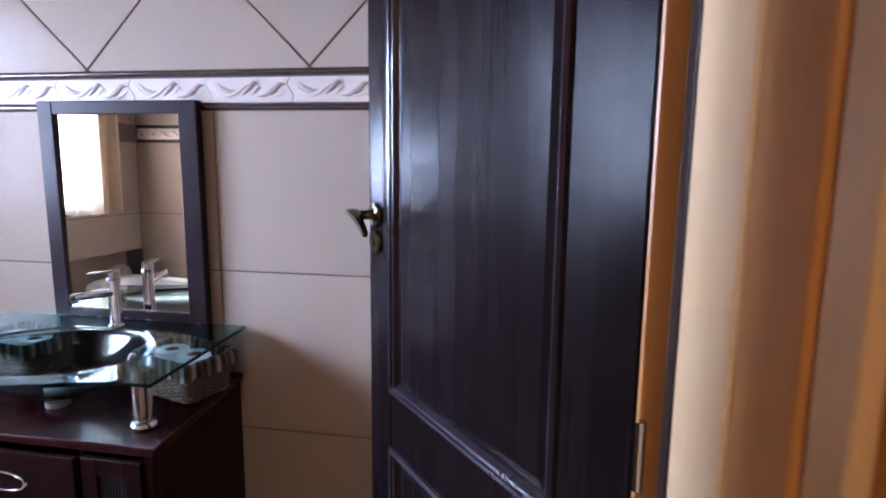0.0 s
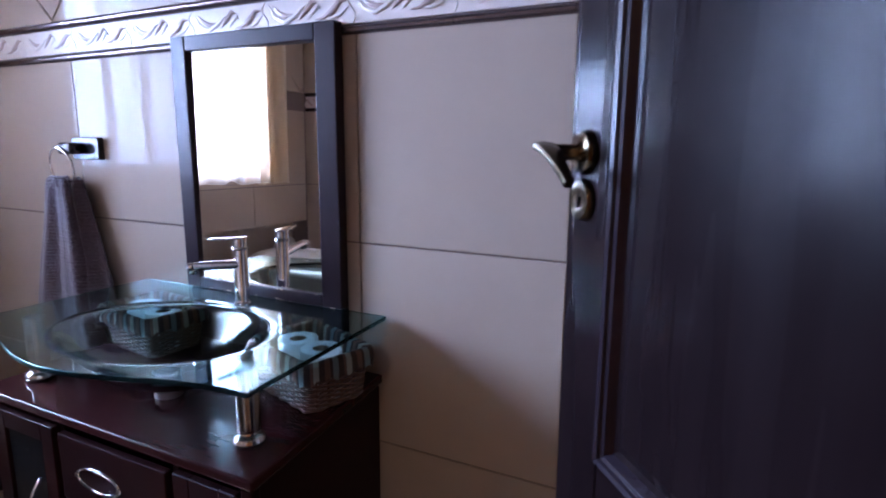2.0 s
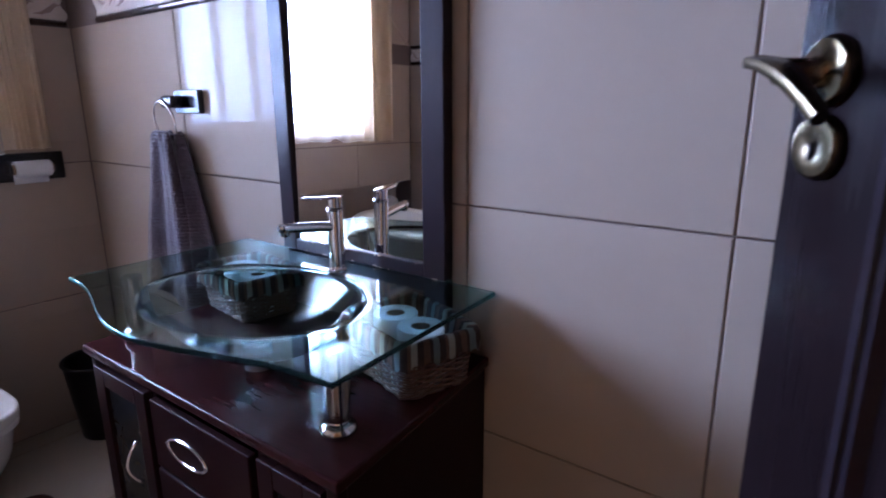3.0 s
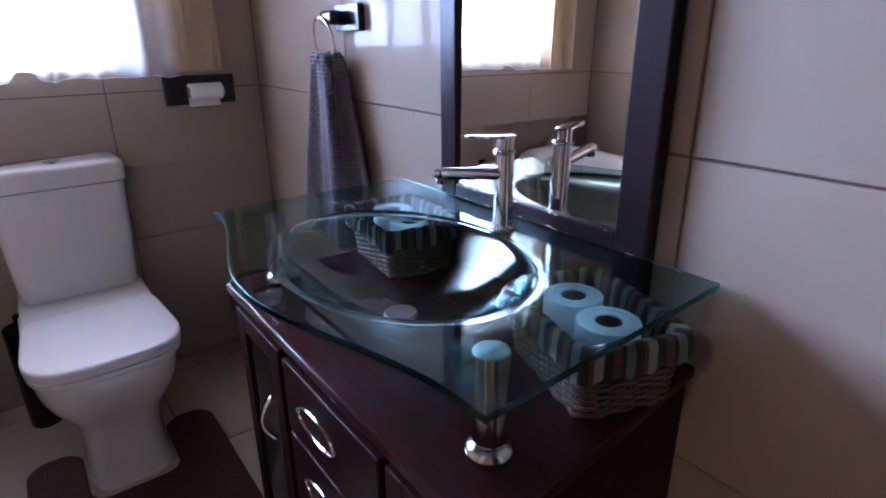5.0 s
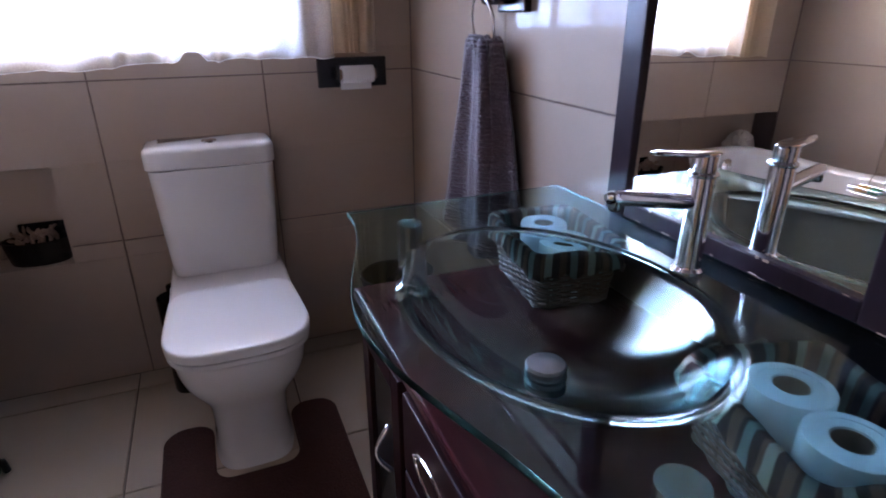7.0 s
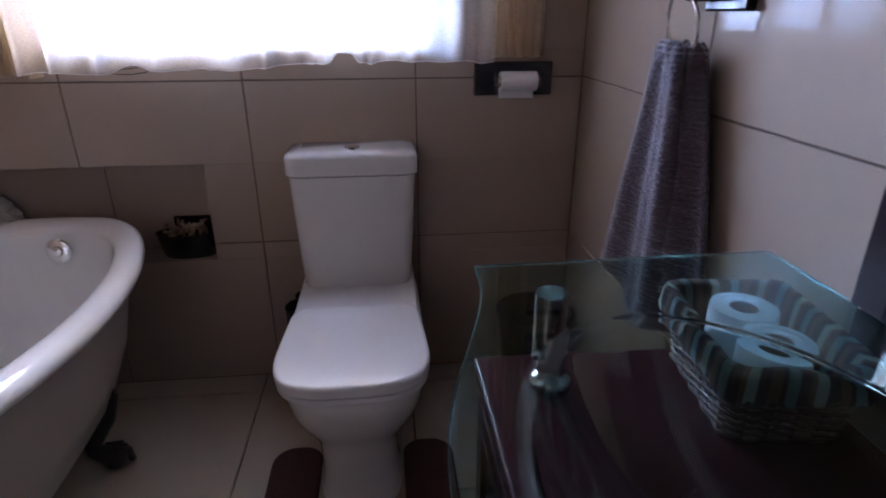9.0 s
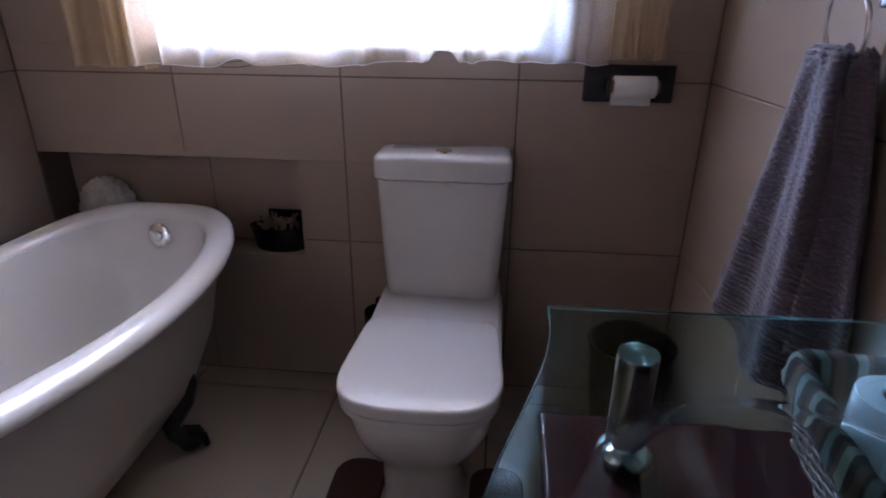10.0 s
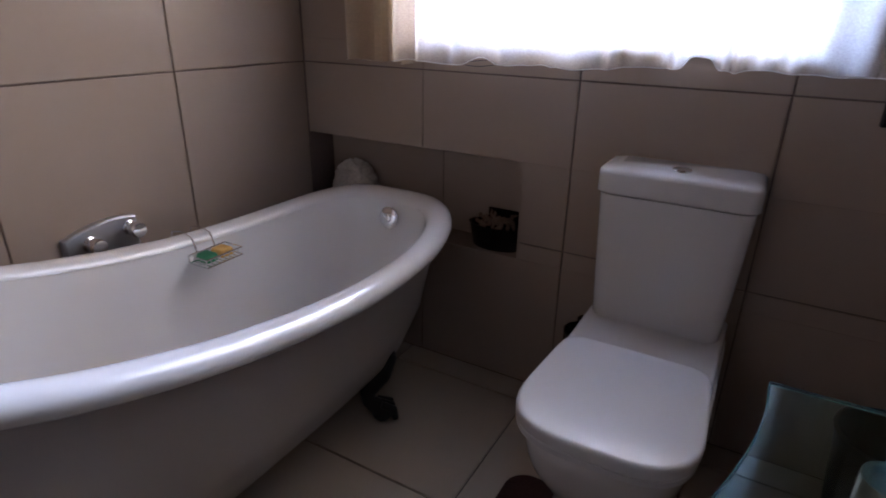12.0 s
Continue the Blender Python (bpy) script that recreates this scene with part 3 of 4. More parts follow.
        for s in (1, -1):
            box(bm, (-0.958 + s * 0.066 - 0.007, VY0 - 0.002, zc - 0.005), (-0.958 + s * 0.066 + 0.006, VY0 + 0.003, zc + 0.005), 0.0015)
        part("pull", bm, CHROME, d, "chrome eye-shaped pull", smooth=40)
    # the cabinet is narrowed towards the wall on its door side to fit the camera's view
    for piece in ob.children_recursive:
        for v in piece.data.vertices:
            v.co.x -= 0.050 * max(0, v.co.y - VY0 - 0.03) / 0.46 * max(0, (v.co.x - VX0) / (VX1 - VX0))


def glass_counter():
    ob = thing("glass_basin_counter", "clear green-edged glass counter with a sunken glass bowl", "washbasin")
    outline = []
    n = 72
    for i in range(n + 1):
        x = -1.382 + (1.382 - 0.535) * i / n
        outline.append((x, front_of_glass(x)))
    outline += [(-0.560, YN - 0.022), (-1.388, YN - 0.022)]
    depth, wall, base = 0.121, 0.010, 0.231
    n_ring = 96
    oval = lambda r, z: [(BC[0] + BA * r / base * math.cos(2 * math.pi * k / n_ring), BC[1] + BB * r / base * math.sin(2 * math.pi * k / n_ring), z) for k in range(n_ring)]
    # the sheet bends over a round shoulder into the bowl
    steep, shoulder = radians(53), 0.034
    hollow = depth / (1 - math.cos(steep)) - shoulder
    inner = [(0.243 - shoulder * math.sin(a), GZ - shoulder * (1 - math.cos(a))) for a in [steep * k / 14 for k in range(15)]]
    r_in = inner[-1][0]
    inner += [(r_in * math.sin(a) / math.sin(steep), GZ - depth + hollow * (1 - math.cos(a))) for a in [steep * (1 - k / 24) for k in range(1, 23)]]
    outer = []
    for i, (r, z) in enumerate(inner):
        (r0, z0), (r1, z1) = inner[max(i - 1, 0)], inner[min(i + 1, len(inner) - 1)]
        d = math.hypot(r1 - r0, z1 - z0)
        outer.append((r - wall * (z1 - z0) / d * (1 if i else 0), z + wall * ((r1 - r0) / d if i else -1)))

    def inset(pts, by):
        out = []
        for i, p in enumerate(pts):
            q, r = pts[i - 1], pts[(i + 1) % len(pts)]
            e, f = Vector((p[0] - q[0], p[1] - q[1])).normalized(), Vector((r[0] - p[0], r[1] - p[1])).normalized()
            m = Vector((-e.y - f.y, e.x + f.x))
            m = m / max(m.dot(Vector((-e.y, e.x))), 0.3)
            out.append((p[0] + by * m.x, p[1] + by * m.y))
        return out
    bm = bmesh.new()
    loops = [[bm.verts.new((x, y, z)) for x, y in pts] for pts, z in ((inset(outline, 0.0012), GZ), (outline, GZ - 0.0012), (outline, GZ - wall + 0.0012), (inset(outline, 0.0012), GZ - wall))]
    for p, q in zip(loops, loops[1:]):
        for i in range(len(p)):
            bm.faces.new((q[i - 1], q[i], p[i], p[i - 1])).material_index = 1
    for loop_, ring, way in ((loops[0], oval(*inner[0]), 1), (loops[3], oval(*outer[0]), -1)):
        vs = [bm.verts.new(p) for p in ring]
        edges = [bm.edges.get((loop_[i - 1], loop_[i])) for i in range(len(loop_))] + [bm.edges.new((vs[i - 1], vs[i])) for i in range(len(vs))]
        made = [g for g in bmesh.ops.triangle_fill(bm, edges=edges, use_beauty=True, use_dissolve=False)["geom"] if isinstance(g, bmesh.types.BMFace)]
        bm.normal_update()
        for f in made:
            if f.normal.z * way < 0:
                f.normal_flip()
    part("counter_top", bm, (GLASS, GLASS_EDGE), ob)
    bm = bmesh.new()
    loft(bm, [oval(*p) for p in inner], False, False)
    for f in bm.faces:
        f.normal_update()
        if f.normal.z < 0:
            f.normal_flip()
    first = len(bm.faces)
    loft(bm, [oval(*p) for p in outer], False, False)
    bm.faces.ensure_lookup_table()
    for f in bm.faces[first:]:
        f.normal_update()
        if f.normal.z > 0:
            f.normal_flip()
    part("bowl", bm, GLASS, ob, "clear moulded glass oval bowl", smooth=True)
    bm = bmesh.new()
    lathe(bm, [(0.026, 0.7265), (0.028, GZ - depth + 0.006), (0.0295, GZ - depth + 0.009), (0.027, GZ - depth + 0.013), (0.012, GZ - depth + 0.016), (0.001, GZ - depth + 0.0165)], 28, *BC)
    lathe(bm, [(0.030, VZ), (0.030, 0.700), (0.022, 0.703), (0.022, 0.712), (0.030, 0.713), (0.030, 0.7155), (0.026, 0.718), (0.026, 0.7265)], 28, *BC)
    part("drain", fixed(bm), PLUG, ob, "chrome waste plug", smooth=40)
    for x in (-1.292, -0.630):
        for y in (1.505,):
            bm = bmesh.new()
            lathe(bm, [(0.028, VZ), (0.0305, VZ + 0.004), (0.0318, VZ + 0.009), (0.0305, VZ + 0.015), (0.026, VZ + 0.0205), (0.0185, VZ + 0.024), (0.0170, VZ + 0.027), (0.0222, VZ + 0.029), (0.0228, 0.8308), (0.0221, 0.8318)], 32, x, y, cap_b=False)
            post = part("post", fixed(bm), STEEL, ob, "brushed steel support post", smooth=35)
            bm = bmesh.new()
            loft(bm, [circle(x, y, 0.8313, 0.0225), circle(x, y, 0.8321, 0.0221), circle(x, y, 0.8321, 0.001)], True, True)
            part("cap", fixed(bm), STEEL_CAP, post, "radially brushed round cap")


def basin_tap():
    ob = thing("basin_tap", "tall chrome single-lever mixer tap", "tap", at=(-0.936, 1.802, GZ), turn=-12)
    bm = bmesh.new()
    lathe(bm, [(0.023, 0), (0.023, 0.004), (0.0185, 0.008), (0.0176, 0.012), (0.0176, 0.138)], 32)
    part("column", fixed(bm), CHROME, ob, smooth=35)
    bm = bmesh.new()
    lathe(bm, [(0.0176, 0.1382), (0.0205, 0.1395), (0.0208, 0.1425), (0.0195, 0.1445), (0.0165, 0.146)], 32)
    part("collar", fixed(bm), CHROME, ob, "thin chrome ring under the lever", smooth=35)
    bm = bmesh.new()
    lathe(bm, [(0.0165, 0.1462), (0.0168, 0.150), (0.0172, 0.1682)], 32)
    part("lever_base", fixed(bm), CHROME, ob, smooth=35)
    pts = [(0, -0.006, 0.103), (0, -0.05, 0.108), (0, -0.10, 0.113), (0, -0.124, 0.1155), (0, -0.132, 0.1163), (0, -0.137, 0.1168)]
    part("spout", tube(bmesh.new(), pts, [0.0115, 0.0112, 0.0108, 0.0106, 0.0092, 0.005], 18), CHROME, ob, smooth=50)
    bm = bmesh.new()
    lathe(bm, [(0.0085, 0.098), (0.0098, 0.100), (0.0098, 0.112)], 16, 0, -0.122)
    part("aerator", fixed(bm), CHROME, ob, smooth=40)
    bm = bmesh.new()
    leaf = []
    for i in range(40):
        a = 2 * math.pi * i / 40
        y = -0.030 + 0.053 * math.cos(a)
        leaf.append((0.0205 * math.sin(a) * (0.78 + 0.22 * math.cos(a)), y))
    ring = lambda z, k: [(x * k, -0.030 + (y + 0.030) * k, z - 0.05 * (y + 0.02)) for x, y in leaf]
    loft(bm, [ring(0.1675, 0.86), ring(0.1690, 0.97), ring(0.1705, 1.0), ring(0.1722, 0.97), ring(0.1730, 0.86)])
    part("lever", fixed(bm), CHROME, ob, "flat leaf-shaped chrome lever", smooth=30)


MIRROR_LEAN, MIRROR_YAW = 0.5, 0.4


def mirror_unit():
    ob = thing("framed_mirror", "wall mirror in a worn dark wooden frame", "mirror")
    x0, x1, z0, z1, yf, yb = -1.212, -0.680, GZ + 0.0005, 1.513, 1.868, YN - 0.001
    ix0, ix1, iz0, iz1 = -1.160, -0.739, 0.874, 1.474
    bm = bmesh.new()
    for lo, hi in (((x0, z0 + 0.0), (ix0, z1)), ((ix1, z0), (x1, z1)), ((ix0, iz1), (ix1, z1)), ((ix0, z0), (ix1, iz0))):
        box(bm, (lo[0], yf, lo[1]), (hi[0], yb, hi[1]), 0.003, 2)
    part("frame", bm, FRAME_WOOD, ob)
    part("back_board", solid((x0, YN - 0.020, VZ), (x1, yb, z0), 0.002), FRAME_WOOD, ob)
    glass = part("mirror_glass", solid((ix0 - 0.004 + 0.95, -0.002, iz0 - 0.004 - 1.174), (ix1 + 0.004 + 0.95, 0.002, iz1 + 0.004 - 1.174)), MIRROR, ob, "silvered mirror glass")
    glass.matrix_basis = pose(-0.95, yf + 0.014, 1.174, -MIRROR_LEAN, 0, MIRROR_YAW)   # turned a little so its reflections line up from the camera's view
    bm = bmesh.new()
    rng = random.Random(5)
    for i in range(15):
        x = rng.uniform(x0 + 0.01, x1 - 0.01)
        w, hgt = rng.uniform(0.001, 0.008), rng.uniform(0.0006, 0.002)
        zc = rng.choice((iz0 - 0.001, z0 + 0.002, z0 + 0.004))
        box(bm, (x - w, yf - 0.0006, zc - hgt), (x + w, yf + 0.001, zc + hgt), 0.0005)
    part("wear", bm, CHIP, ob, "bare chipped spots on the lower rail", kind="stuff")


def basket(at, turn, bow_end):
    """A lined wicker basket with two paper rolls in it; its long side runs along x."""
    ob = thing("wicker_basket", "small brown wicker basket with striped cloth liner", "basket", at=at, turn=turn, group="baskets on the vanity")

    def around(s, a, b, z):
        """A point on a rectangle with rounded corners, evenly along its edge."""
        r = 0.018
        w, h, arc = 2 * (a - r), 2 * (b - r), math.pi * r / 2
        d = (s % 1.0) * (2 * w + 2 * h + 4 * arc)
        for cx, cy, ux, uy, length in ((a - r, -(b - r), 0, 1, h), (a - r, b - r, -1, 0, w), (-(a - r), b - r, 0, -1, h), (-(a - r), -(b - r), 1, 0, w)):
            nx, ny = uy, -ux
            if d <= length:
                return Vector((cx + nx * r + ux * d, cy + ny * r + uy * d, z))
            d -= length
            ex, ey = cx + ux * length, cy + uy * length
            if d <= arc:
                t = d / r
                return Vector((ex + r * (nx * math.cos(t) + ux * math.sin(t)), ey + r * (ny * math.cos(t) + uy * math.sin(t)), z))
            d -= arc
        return Vector((a, -(b - r), z))
    rng = random.Random(3)
    bm, n = bmesh.new(), 96
    for row in range(17):
        z = 0.003 + row * 0.0044
        grow = 1 + 0.10 * row / 16
        pts = []
        for i in range(n):
            p = around(i / n, 0.092 * grow, 0.066 * grow, z)
            out = Vector((p.x, p.y, 0)).normalized() * 0.0024 * math.sin(2 * math.pi * (i / 6 + 0.5 * (row % 2)))
            pts.append(p + out + Vector((0, 0, rng.uniform(-0.0008, 0.0008))))
        tube(bm, pts, rng.uniform(0.0017, 0.0024), 5, loop=True)
    part("weave", bm, WICKER, ob, smooth=True)
    for i in range(22):
        part("stake", tube(bmesh.new(), [around(i / 22, 0.092, 0.066, 0.002), around(i / 22, 0.101, 0.073, 0.078)], 0.0022, 5), WICKER, ob)
    bm = bmesh.new()
    loft(bm, [[around(i / 44, 0.090, 0.064, z) for i in range(44)] for z in (0.0, 0.004)])
    part("base", bm, WICKER, ob)
    bm, m = bmesh.new(), 120
    prof = [(0.86, 0.006), (0.95, 0.070), (1.0, 0.086), (1.07, 0.089), (1.115, 0.082), (1.13, 0.070), (1.135, 0.056)]
    rows = []
    for s, z in prof:
        row = []
        for i in range(m):
            flap = z < 0.07 and s > 1.1
            wob = 0.004 * math.sin(i * 1.3) + 0.003 * math.sin(i * 0.47) if flap else 0.0015 * math.sin(i * 0.9)
            p = around(i / m, 0.092 * s + (0.007 if s > 1 else 0) + wob * 0.4, 0.066 * s + (0.010 if s > 1 else 0.004) + wob * 0.4, z + (wob if flap else 0))
            row.append(bm.verts.new(p))
        rows.append(row)
    pattern = [0, 0, 1, 1, 3, 3, 1, 2, 2, 1, 1, 3]
    for a, b in zip(rows, rows[1:]):
        for i in range(m):
            bm.faces.new((a[i], a[(i + 1) % m], b[(i + 1) % m], b[i])).material_index = pattern[i % 12]
    bmesh.ops.solidify(bm, geom=bm.faces[:], thickness=0.0012)
    part("liner", bm, (CREAM_CLOTH, DARK_CLOTH, TEAL_CLOTH, BROWN_CLOTH), ob, "striped cream and dark cloth liner", smooth=True)
    bm = bmesh.new()
    ex = bow_end * 0.119
    for s in (1, -1):
        loop = [(ex + bow_end * (0.004 + 0.006 * math.sin(math.pi * i / 10)), s * 0.036 * math.sin(math.pi * i / 10) * (1 if i < 6 else 0.75), 0.060 + 0.020 * math.sin(2 * math.pi * i / 10)) for i in range(11)]
        tube(bm, loop, 0.0034, 6, flat=0.4)
        tail = [(ex + bow_end * (0.004 + 0.006 * math.sin(3 * f)), s * (0.004 + (0.030 if s > 0 else 0.016) * f), 0.060 - 0.062 * f ** 0.9) for f in [i / 8 for i in range(9)]]
        tube(bm, tail, 0.0024, 6, flat=0.4)
    bmesh.ops.create_icosphere(bm, subdivisions=2, radius=0.006, matrix=Matrix.Translation((ex + bow_end * 0.006, 0, 0.060)))
    part("bow", bm, (RAFFIA,), ob, "tied grey-brown raffia bow", smooth=True)
    base = pose(*at, 0, 0, turn)
    ob.matrix_basis = base @ Matrix.Diagonal((1.12, 1.12, 1.30, 1))
    for dx in (-0.0455, 0.0455):
        c = base @ Vector((dx, 0.0, 0.005))
        paper_roll(c)
    return ob


def paper_roll(c):
    ob = thing("toilet_roll", "white toilet paper roll standing in the basket", "toilet roll", at=tuple(c), turn=random.uniform(0, 90), group="spare toilet rolls")
    bm = bmesh.new()
    lathe(bm, [(0.0195, 0.0), (0.044, 0.0), (0.0455, 0.003), (0.0455, 0.100), (0.0445, 0.1025), (0.034, 0.1030), (0.0335, 0.1022), (0.027, 0.1028), (0.0205, 0.1025), (0.0195, 0.101), (0.0195, 0.0)], 40, cap_a=False, cap_b=False)
    part("paper", fixed(bm), PAPER, ob, smooth=40)
    bm = bmesh.new()
    lathe(bm, [(0.019, 0.001), (0.019, 0.101), (0.0178, 0.101), (0.0178, 0.001), (0.019, 0.001)], 28, cap_a=False, cap_b=False)
    part("core", fixed(bm), CARD, ob, "brown cardboard core", smooth=40)


vanity_cabinet()
glass_counter()
basin_tap()
mirror_unit()
basket((-0.680, 1.745, VZ), -17, -1)
basket((-1.248, 1.782, VZ), -7, -1)


# ---- towel and ring ----
def towel_ring():
    ob = thing("towel_ring", "black wall plate with a chrome towel ring", "towel ring")
    part("wall_plate", solid((-1.700, YN - 0.020, 1.188), (-1.570, YN, 1.256), 0.004, 2), BLACK, ob)
    bm = solid((-1.712, YN - 0.062, 1.204), (-1.640, YN - 0.019, 1.240), 0.012, 3)
    part("holder", bm, BLACK, ob, smooth=40)
    pts = [(-1.700 + 0.056 * math.sin(a), YN - 0.056 - 0.010 * math.cos(a), 1.162 + 0.062 * math.cos(a)) for a in [2 * math.pi * i / 40 for i in range(40)]]
    part("ring", tube(bmesh.new(), pts, 0.0038, 8, loop=True), CHROME, ob, "thin chrome ring", smooth=True)


def hand_towel():
    """Two falls of cloth that hang from the ring, one over the other."""
    ob = thing("hand_towel", "grey-purple terry hand towel hanging in folds", "towel")
    for name, cx0, cx1, w0, w1, y_mid, drop, seed in (("front_fall", -1.712, -1.748, 0.044, 0.178, YN - 0.068, 0.535, 0.4), ("rear_fall", -1.684, -1.648, 0.040, 0.140, YN - 0.040, 0.47, 2.1)):
        bm, rings, n = bmesh.new(), [], 96
        for k in range(41):
            f = k / 40
            z = 1.130 - drop * f
            half, deep = w0 + (w1 - w0) * f ** 0.8, 0.013 + 0.012 * f ** 0.6
            if k == 0:
                half, deep = half * 0.75, 0.007
            ring = []
            for i in range(n):
                t = 2 * math.pi * i / n
                c, q = math.cos(t), math.sin(t)
                side = math.copysign(abs(c) ** 0.75, c)
                x = cx0 + (cx1 - cx0) * f + half * side
                fold = 0.013 * f ** 0.45 * math.sin(5.5 * side + seed + 0.9 * f) + 0.006 * f ** 0.6 * math.sin(11 * side + 2 * seed + 2 * f) + 0.003 * noise.noise((8 * x, seed, 6 * z))
                low = f ** 8 * (0.020 * math.sin(4 * side + seed) + 0.018 * side)
                y = y_mid + deep * q + fold * (1 if q < 0 else 0.55) + (0.005 if k == 37 and q < 0 else 0)
                ring.append((x, min(y, YN - 0.003), z - low + 0.010 * math.sin(7 * side + seed) * (1 - f) ** 4))
            rings.append(ring)
        loft(bm, rings)
        part(name, fixed(bm), TOWEL, ob, smooth=True)


towel_ring()
hand_towel()


# ---- toilet paper holder ----
def paper_holder():
    ob = thing("paper_holder", "dark lacquered wall plate holding a toilet roll", "paper holder")
    y0, y1, z0, z1 = 1.563, 1.800, 0.956, 1.053
    part("wall_plate", solid((XW, y0, z0), (XW + 0.018, y1, z1), 0.004, 2), BLACK, ob)
    for y in (1.622, 1.758):
        part("arm", solid((XW + 0.017, y - 0.006, 0.985), (XW + 0.062, y + 0.006, 1.020), 0.004, 2), BLACK, ob)
    roll = thing("toilet_roll", "partly used white toilet roll on its holder", "toilet roll")
    bm = bmesh.new()
    lathe(bm, [(0.018, -0.054), (0.027, -0.054), (0.028, -0.052), (0.028, 0.052), (0.027, 0.054), (0.018, 0.054), (0.018, -0.054)], 32, cap_a=False, cap_b=False)
    bm.transform(Matrix.Translation((XW + 0.046, 1.690, 1.000)) @ pose(0, 0, 0, 90))
    part("paper", fixed(bm), PAPER, roll, smooth=40)
    part("loose_sheet", solid((XW + 0.020, 1.637, 0.948), (XW + 0.0225, 1.743, 1.0), 0.0008), PAPER, roll)
    part("core", tube(bmesh.new(), [(XW + 0.046, 1.628, 1.0), (XW + 0.046, 1.752, 1.0)], 0.0175, 20), CARD, roll, smooth=40)


paper_holder()


# ---- toilet ----
def toilet():
    ob = thing("toilet", "white porcelain close-coupled toilet with a closed lid", "toilet")
    cy = 1.192

    def dee(xf, xb, half, z, p=3.2, n=56, rear=1.0):
        """An outline with a rounded front and a squarer back."""
        cx, a, out = (xf + xb) / 2, (xf - xb) / 2, []
        for i in range(n):
            t = 2 * math.pi * i / n
            c, s = math.cos(t), math.sin(t)
            q = p if c > 0 else 9
            x = cx + a * math.copysign(abs(c) ** (2 / q), c)
            w = half * (rear + (1 - rear) * min(1, (x - xb) / (xf - xb) * 1.4))
            out.append((x, cy + w * math.copysign(abs(s) ** (2 / q), s), z))
        return out
    bm = bmesh.new()
    loft(bm, [dee(-1.752, -2.20, 0.113, 0.0, 4), dee(-1.754, -2.20, 0.112, 0.006, 4), dee(-1.764, -2.21, 0.106, 0.02, 4), dee(-1.766, -2.22, 0.106, 0.10, 4), dee(-1.758, -2.24, 0.110, 0.17, 4), dee(-1.746, -2.26, 0.118, 0.20, 3.8),
              dee(-1.732, -2.27, 0.132, 0.225, 3.5), dee(-1.715, -2.28, 0.150, 0.25, 3.3), dee(-1.697, -2.30, 0.168, 0.28, 3.2), dee(-1.685, -2.33, 0.178, 0.31, 3.2), dee(-1.677, -2.36, 0.184, 0.35, 3.2), dee(-1.676, -2.378, 0.184, 0.374, 3.2), dee(-1.680, -2.38, 0.182, 0.381, 3.2)])
    part("bowl", fixed(bm), PORCELAIN, ob, smooth=50)
    bm = bmesh.new()
    box(bm, (-2.382, cy - 0.176, 0.379), (-2.050, cy + 0.176, 0.4095), 0.010, 3)
    part("deck", bm, PORCELAIN, ob, smooth=40)
    bm = bmesh.new()
    loft(bm, [dee(-1.678, -2.048, 0.180, 0.383, 3.3, rear=0.92), dee(-1.674, -2.048, 0.184, 0.386, 3.3, rear=0.92), dee(-1.674, -2.048, 0.184, 0.398, 3.3, rear=0.92), dee(-1.677, -2.048, 0.182, 0.400, 3.3, rear=0.92)])
    part("seat", fixed(bm), SEAT_PLASTIC, ob, smooth=40)
    bm = bmesh.new()
    loft(bm, [dee(-1.678, -2.056, 0.181, 0.402, 3.3, rear=0.91), dee(-1.671, -2.060, 0.187, 0.405, 3.3, rear=0.91), dee(-1.670, -2.060, 0.188, 0.4225, 3.3, rear=0.91), dee(-1.6712, -2.059, 0.1868, 0.4285, 3.3, rear=0.91), dee(-1.6745, -2.057, 0.184, 0.4318, 3.3, rear=0.91),
              dee(-1.681, -2.052, 0.178, 0.4332, 3.3, rear=0.91), dee(-1.74, -2.03, 0.13, 0.4338, 3.3, rear=0.91)])
    part("lid", fixed(bm), SEAT_PLASTIC, ob, smooth=40)

    def tank(xf, half, z, r=0.035, xb=-2.381):
        out = []
        for cx_, cy_, a0 in ((xf - r, cy + half - r, 0), (xb + 0.008, cy + half - 0.008, 90), (xb + 0.008, cy - half + 0.008, 180), (xf - r, cy - half + r, 270)):
            rr = r if a0 in (0, 270) else 0.008
            out += [(cx_ + rr * math.cos(radians(a0 + 15 * k)), cy_ + rr * math.sin(radians(a0 + 15 * k)), z) for k in range(7)]
        return out
    bm = bmesh.new()
    loft(bm, [tank(-2.225, 0.160, 0.410), tank(-2.222, 0.163, 0.416), tank(-2.228, 0.172, 0.55), tank(-2.230, 0.183, 0.752)])
    part("cistern", fixed(bm), PORCELAIN, ob, smooth=40)
    bm = bmesh.new()
    loft(bm, [tank(-2.228, 0.186, 0.755), tank(-2.224, 0.190, 0.759), tank(-2.224, 0.190, 0.806), tank(-2.227, 0.187, 0.815), tank(-2.236, 0.179, 0.821), tank(-2.27, 0.15, 0.824)])
    lid = part("cistern_lid", fixed(bm), PORCELAIN, ob, smooth=40)
    bm = bmesh.new()
    lathe(bm, [(0.023, 0.822), (0.023, 0.827), (0.021, 0.829), (0.019, 0.8275), (0.001, 0.8275)], 28, -2.285, cy + 0.002)
    part("flush_button", fixed(bm), CHROME, lid, "chrome dual flush button", smooth=40)


toilet()


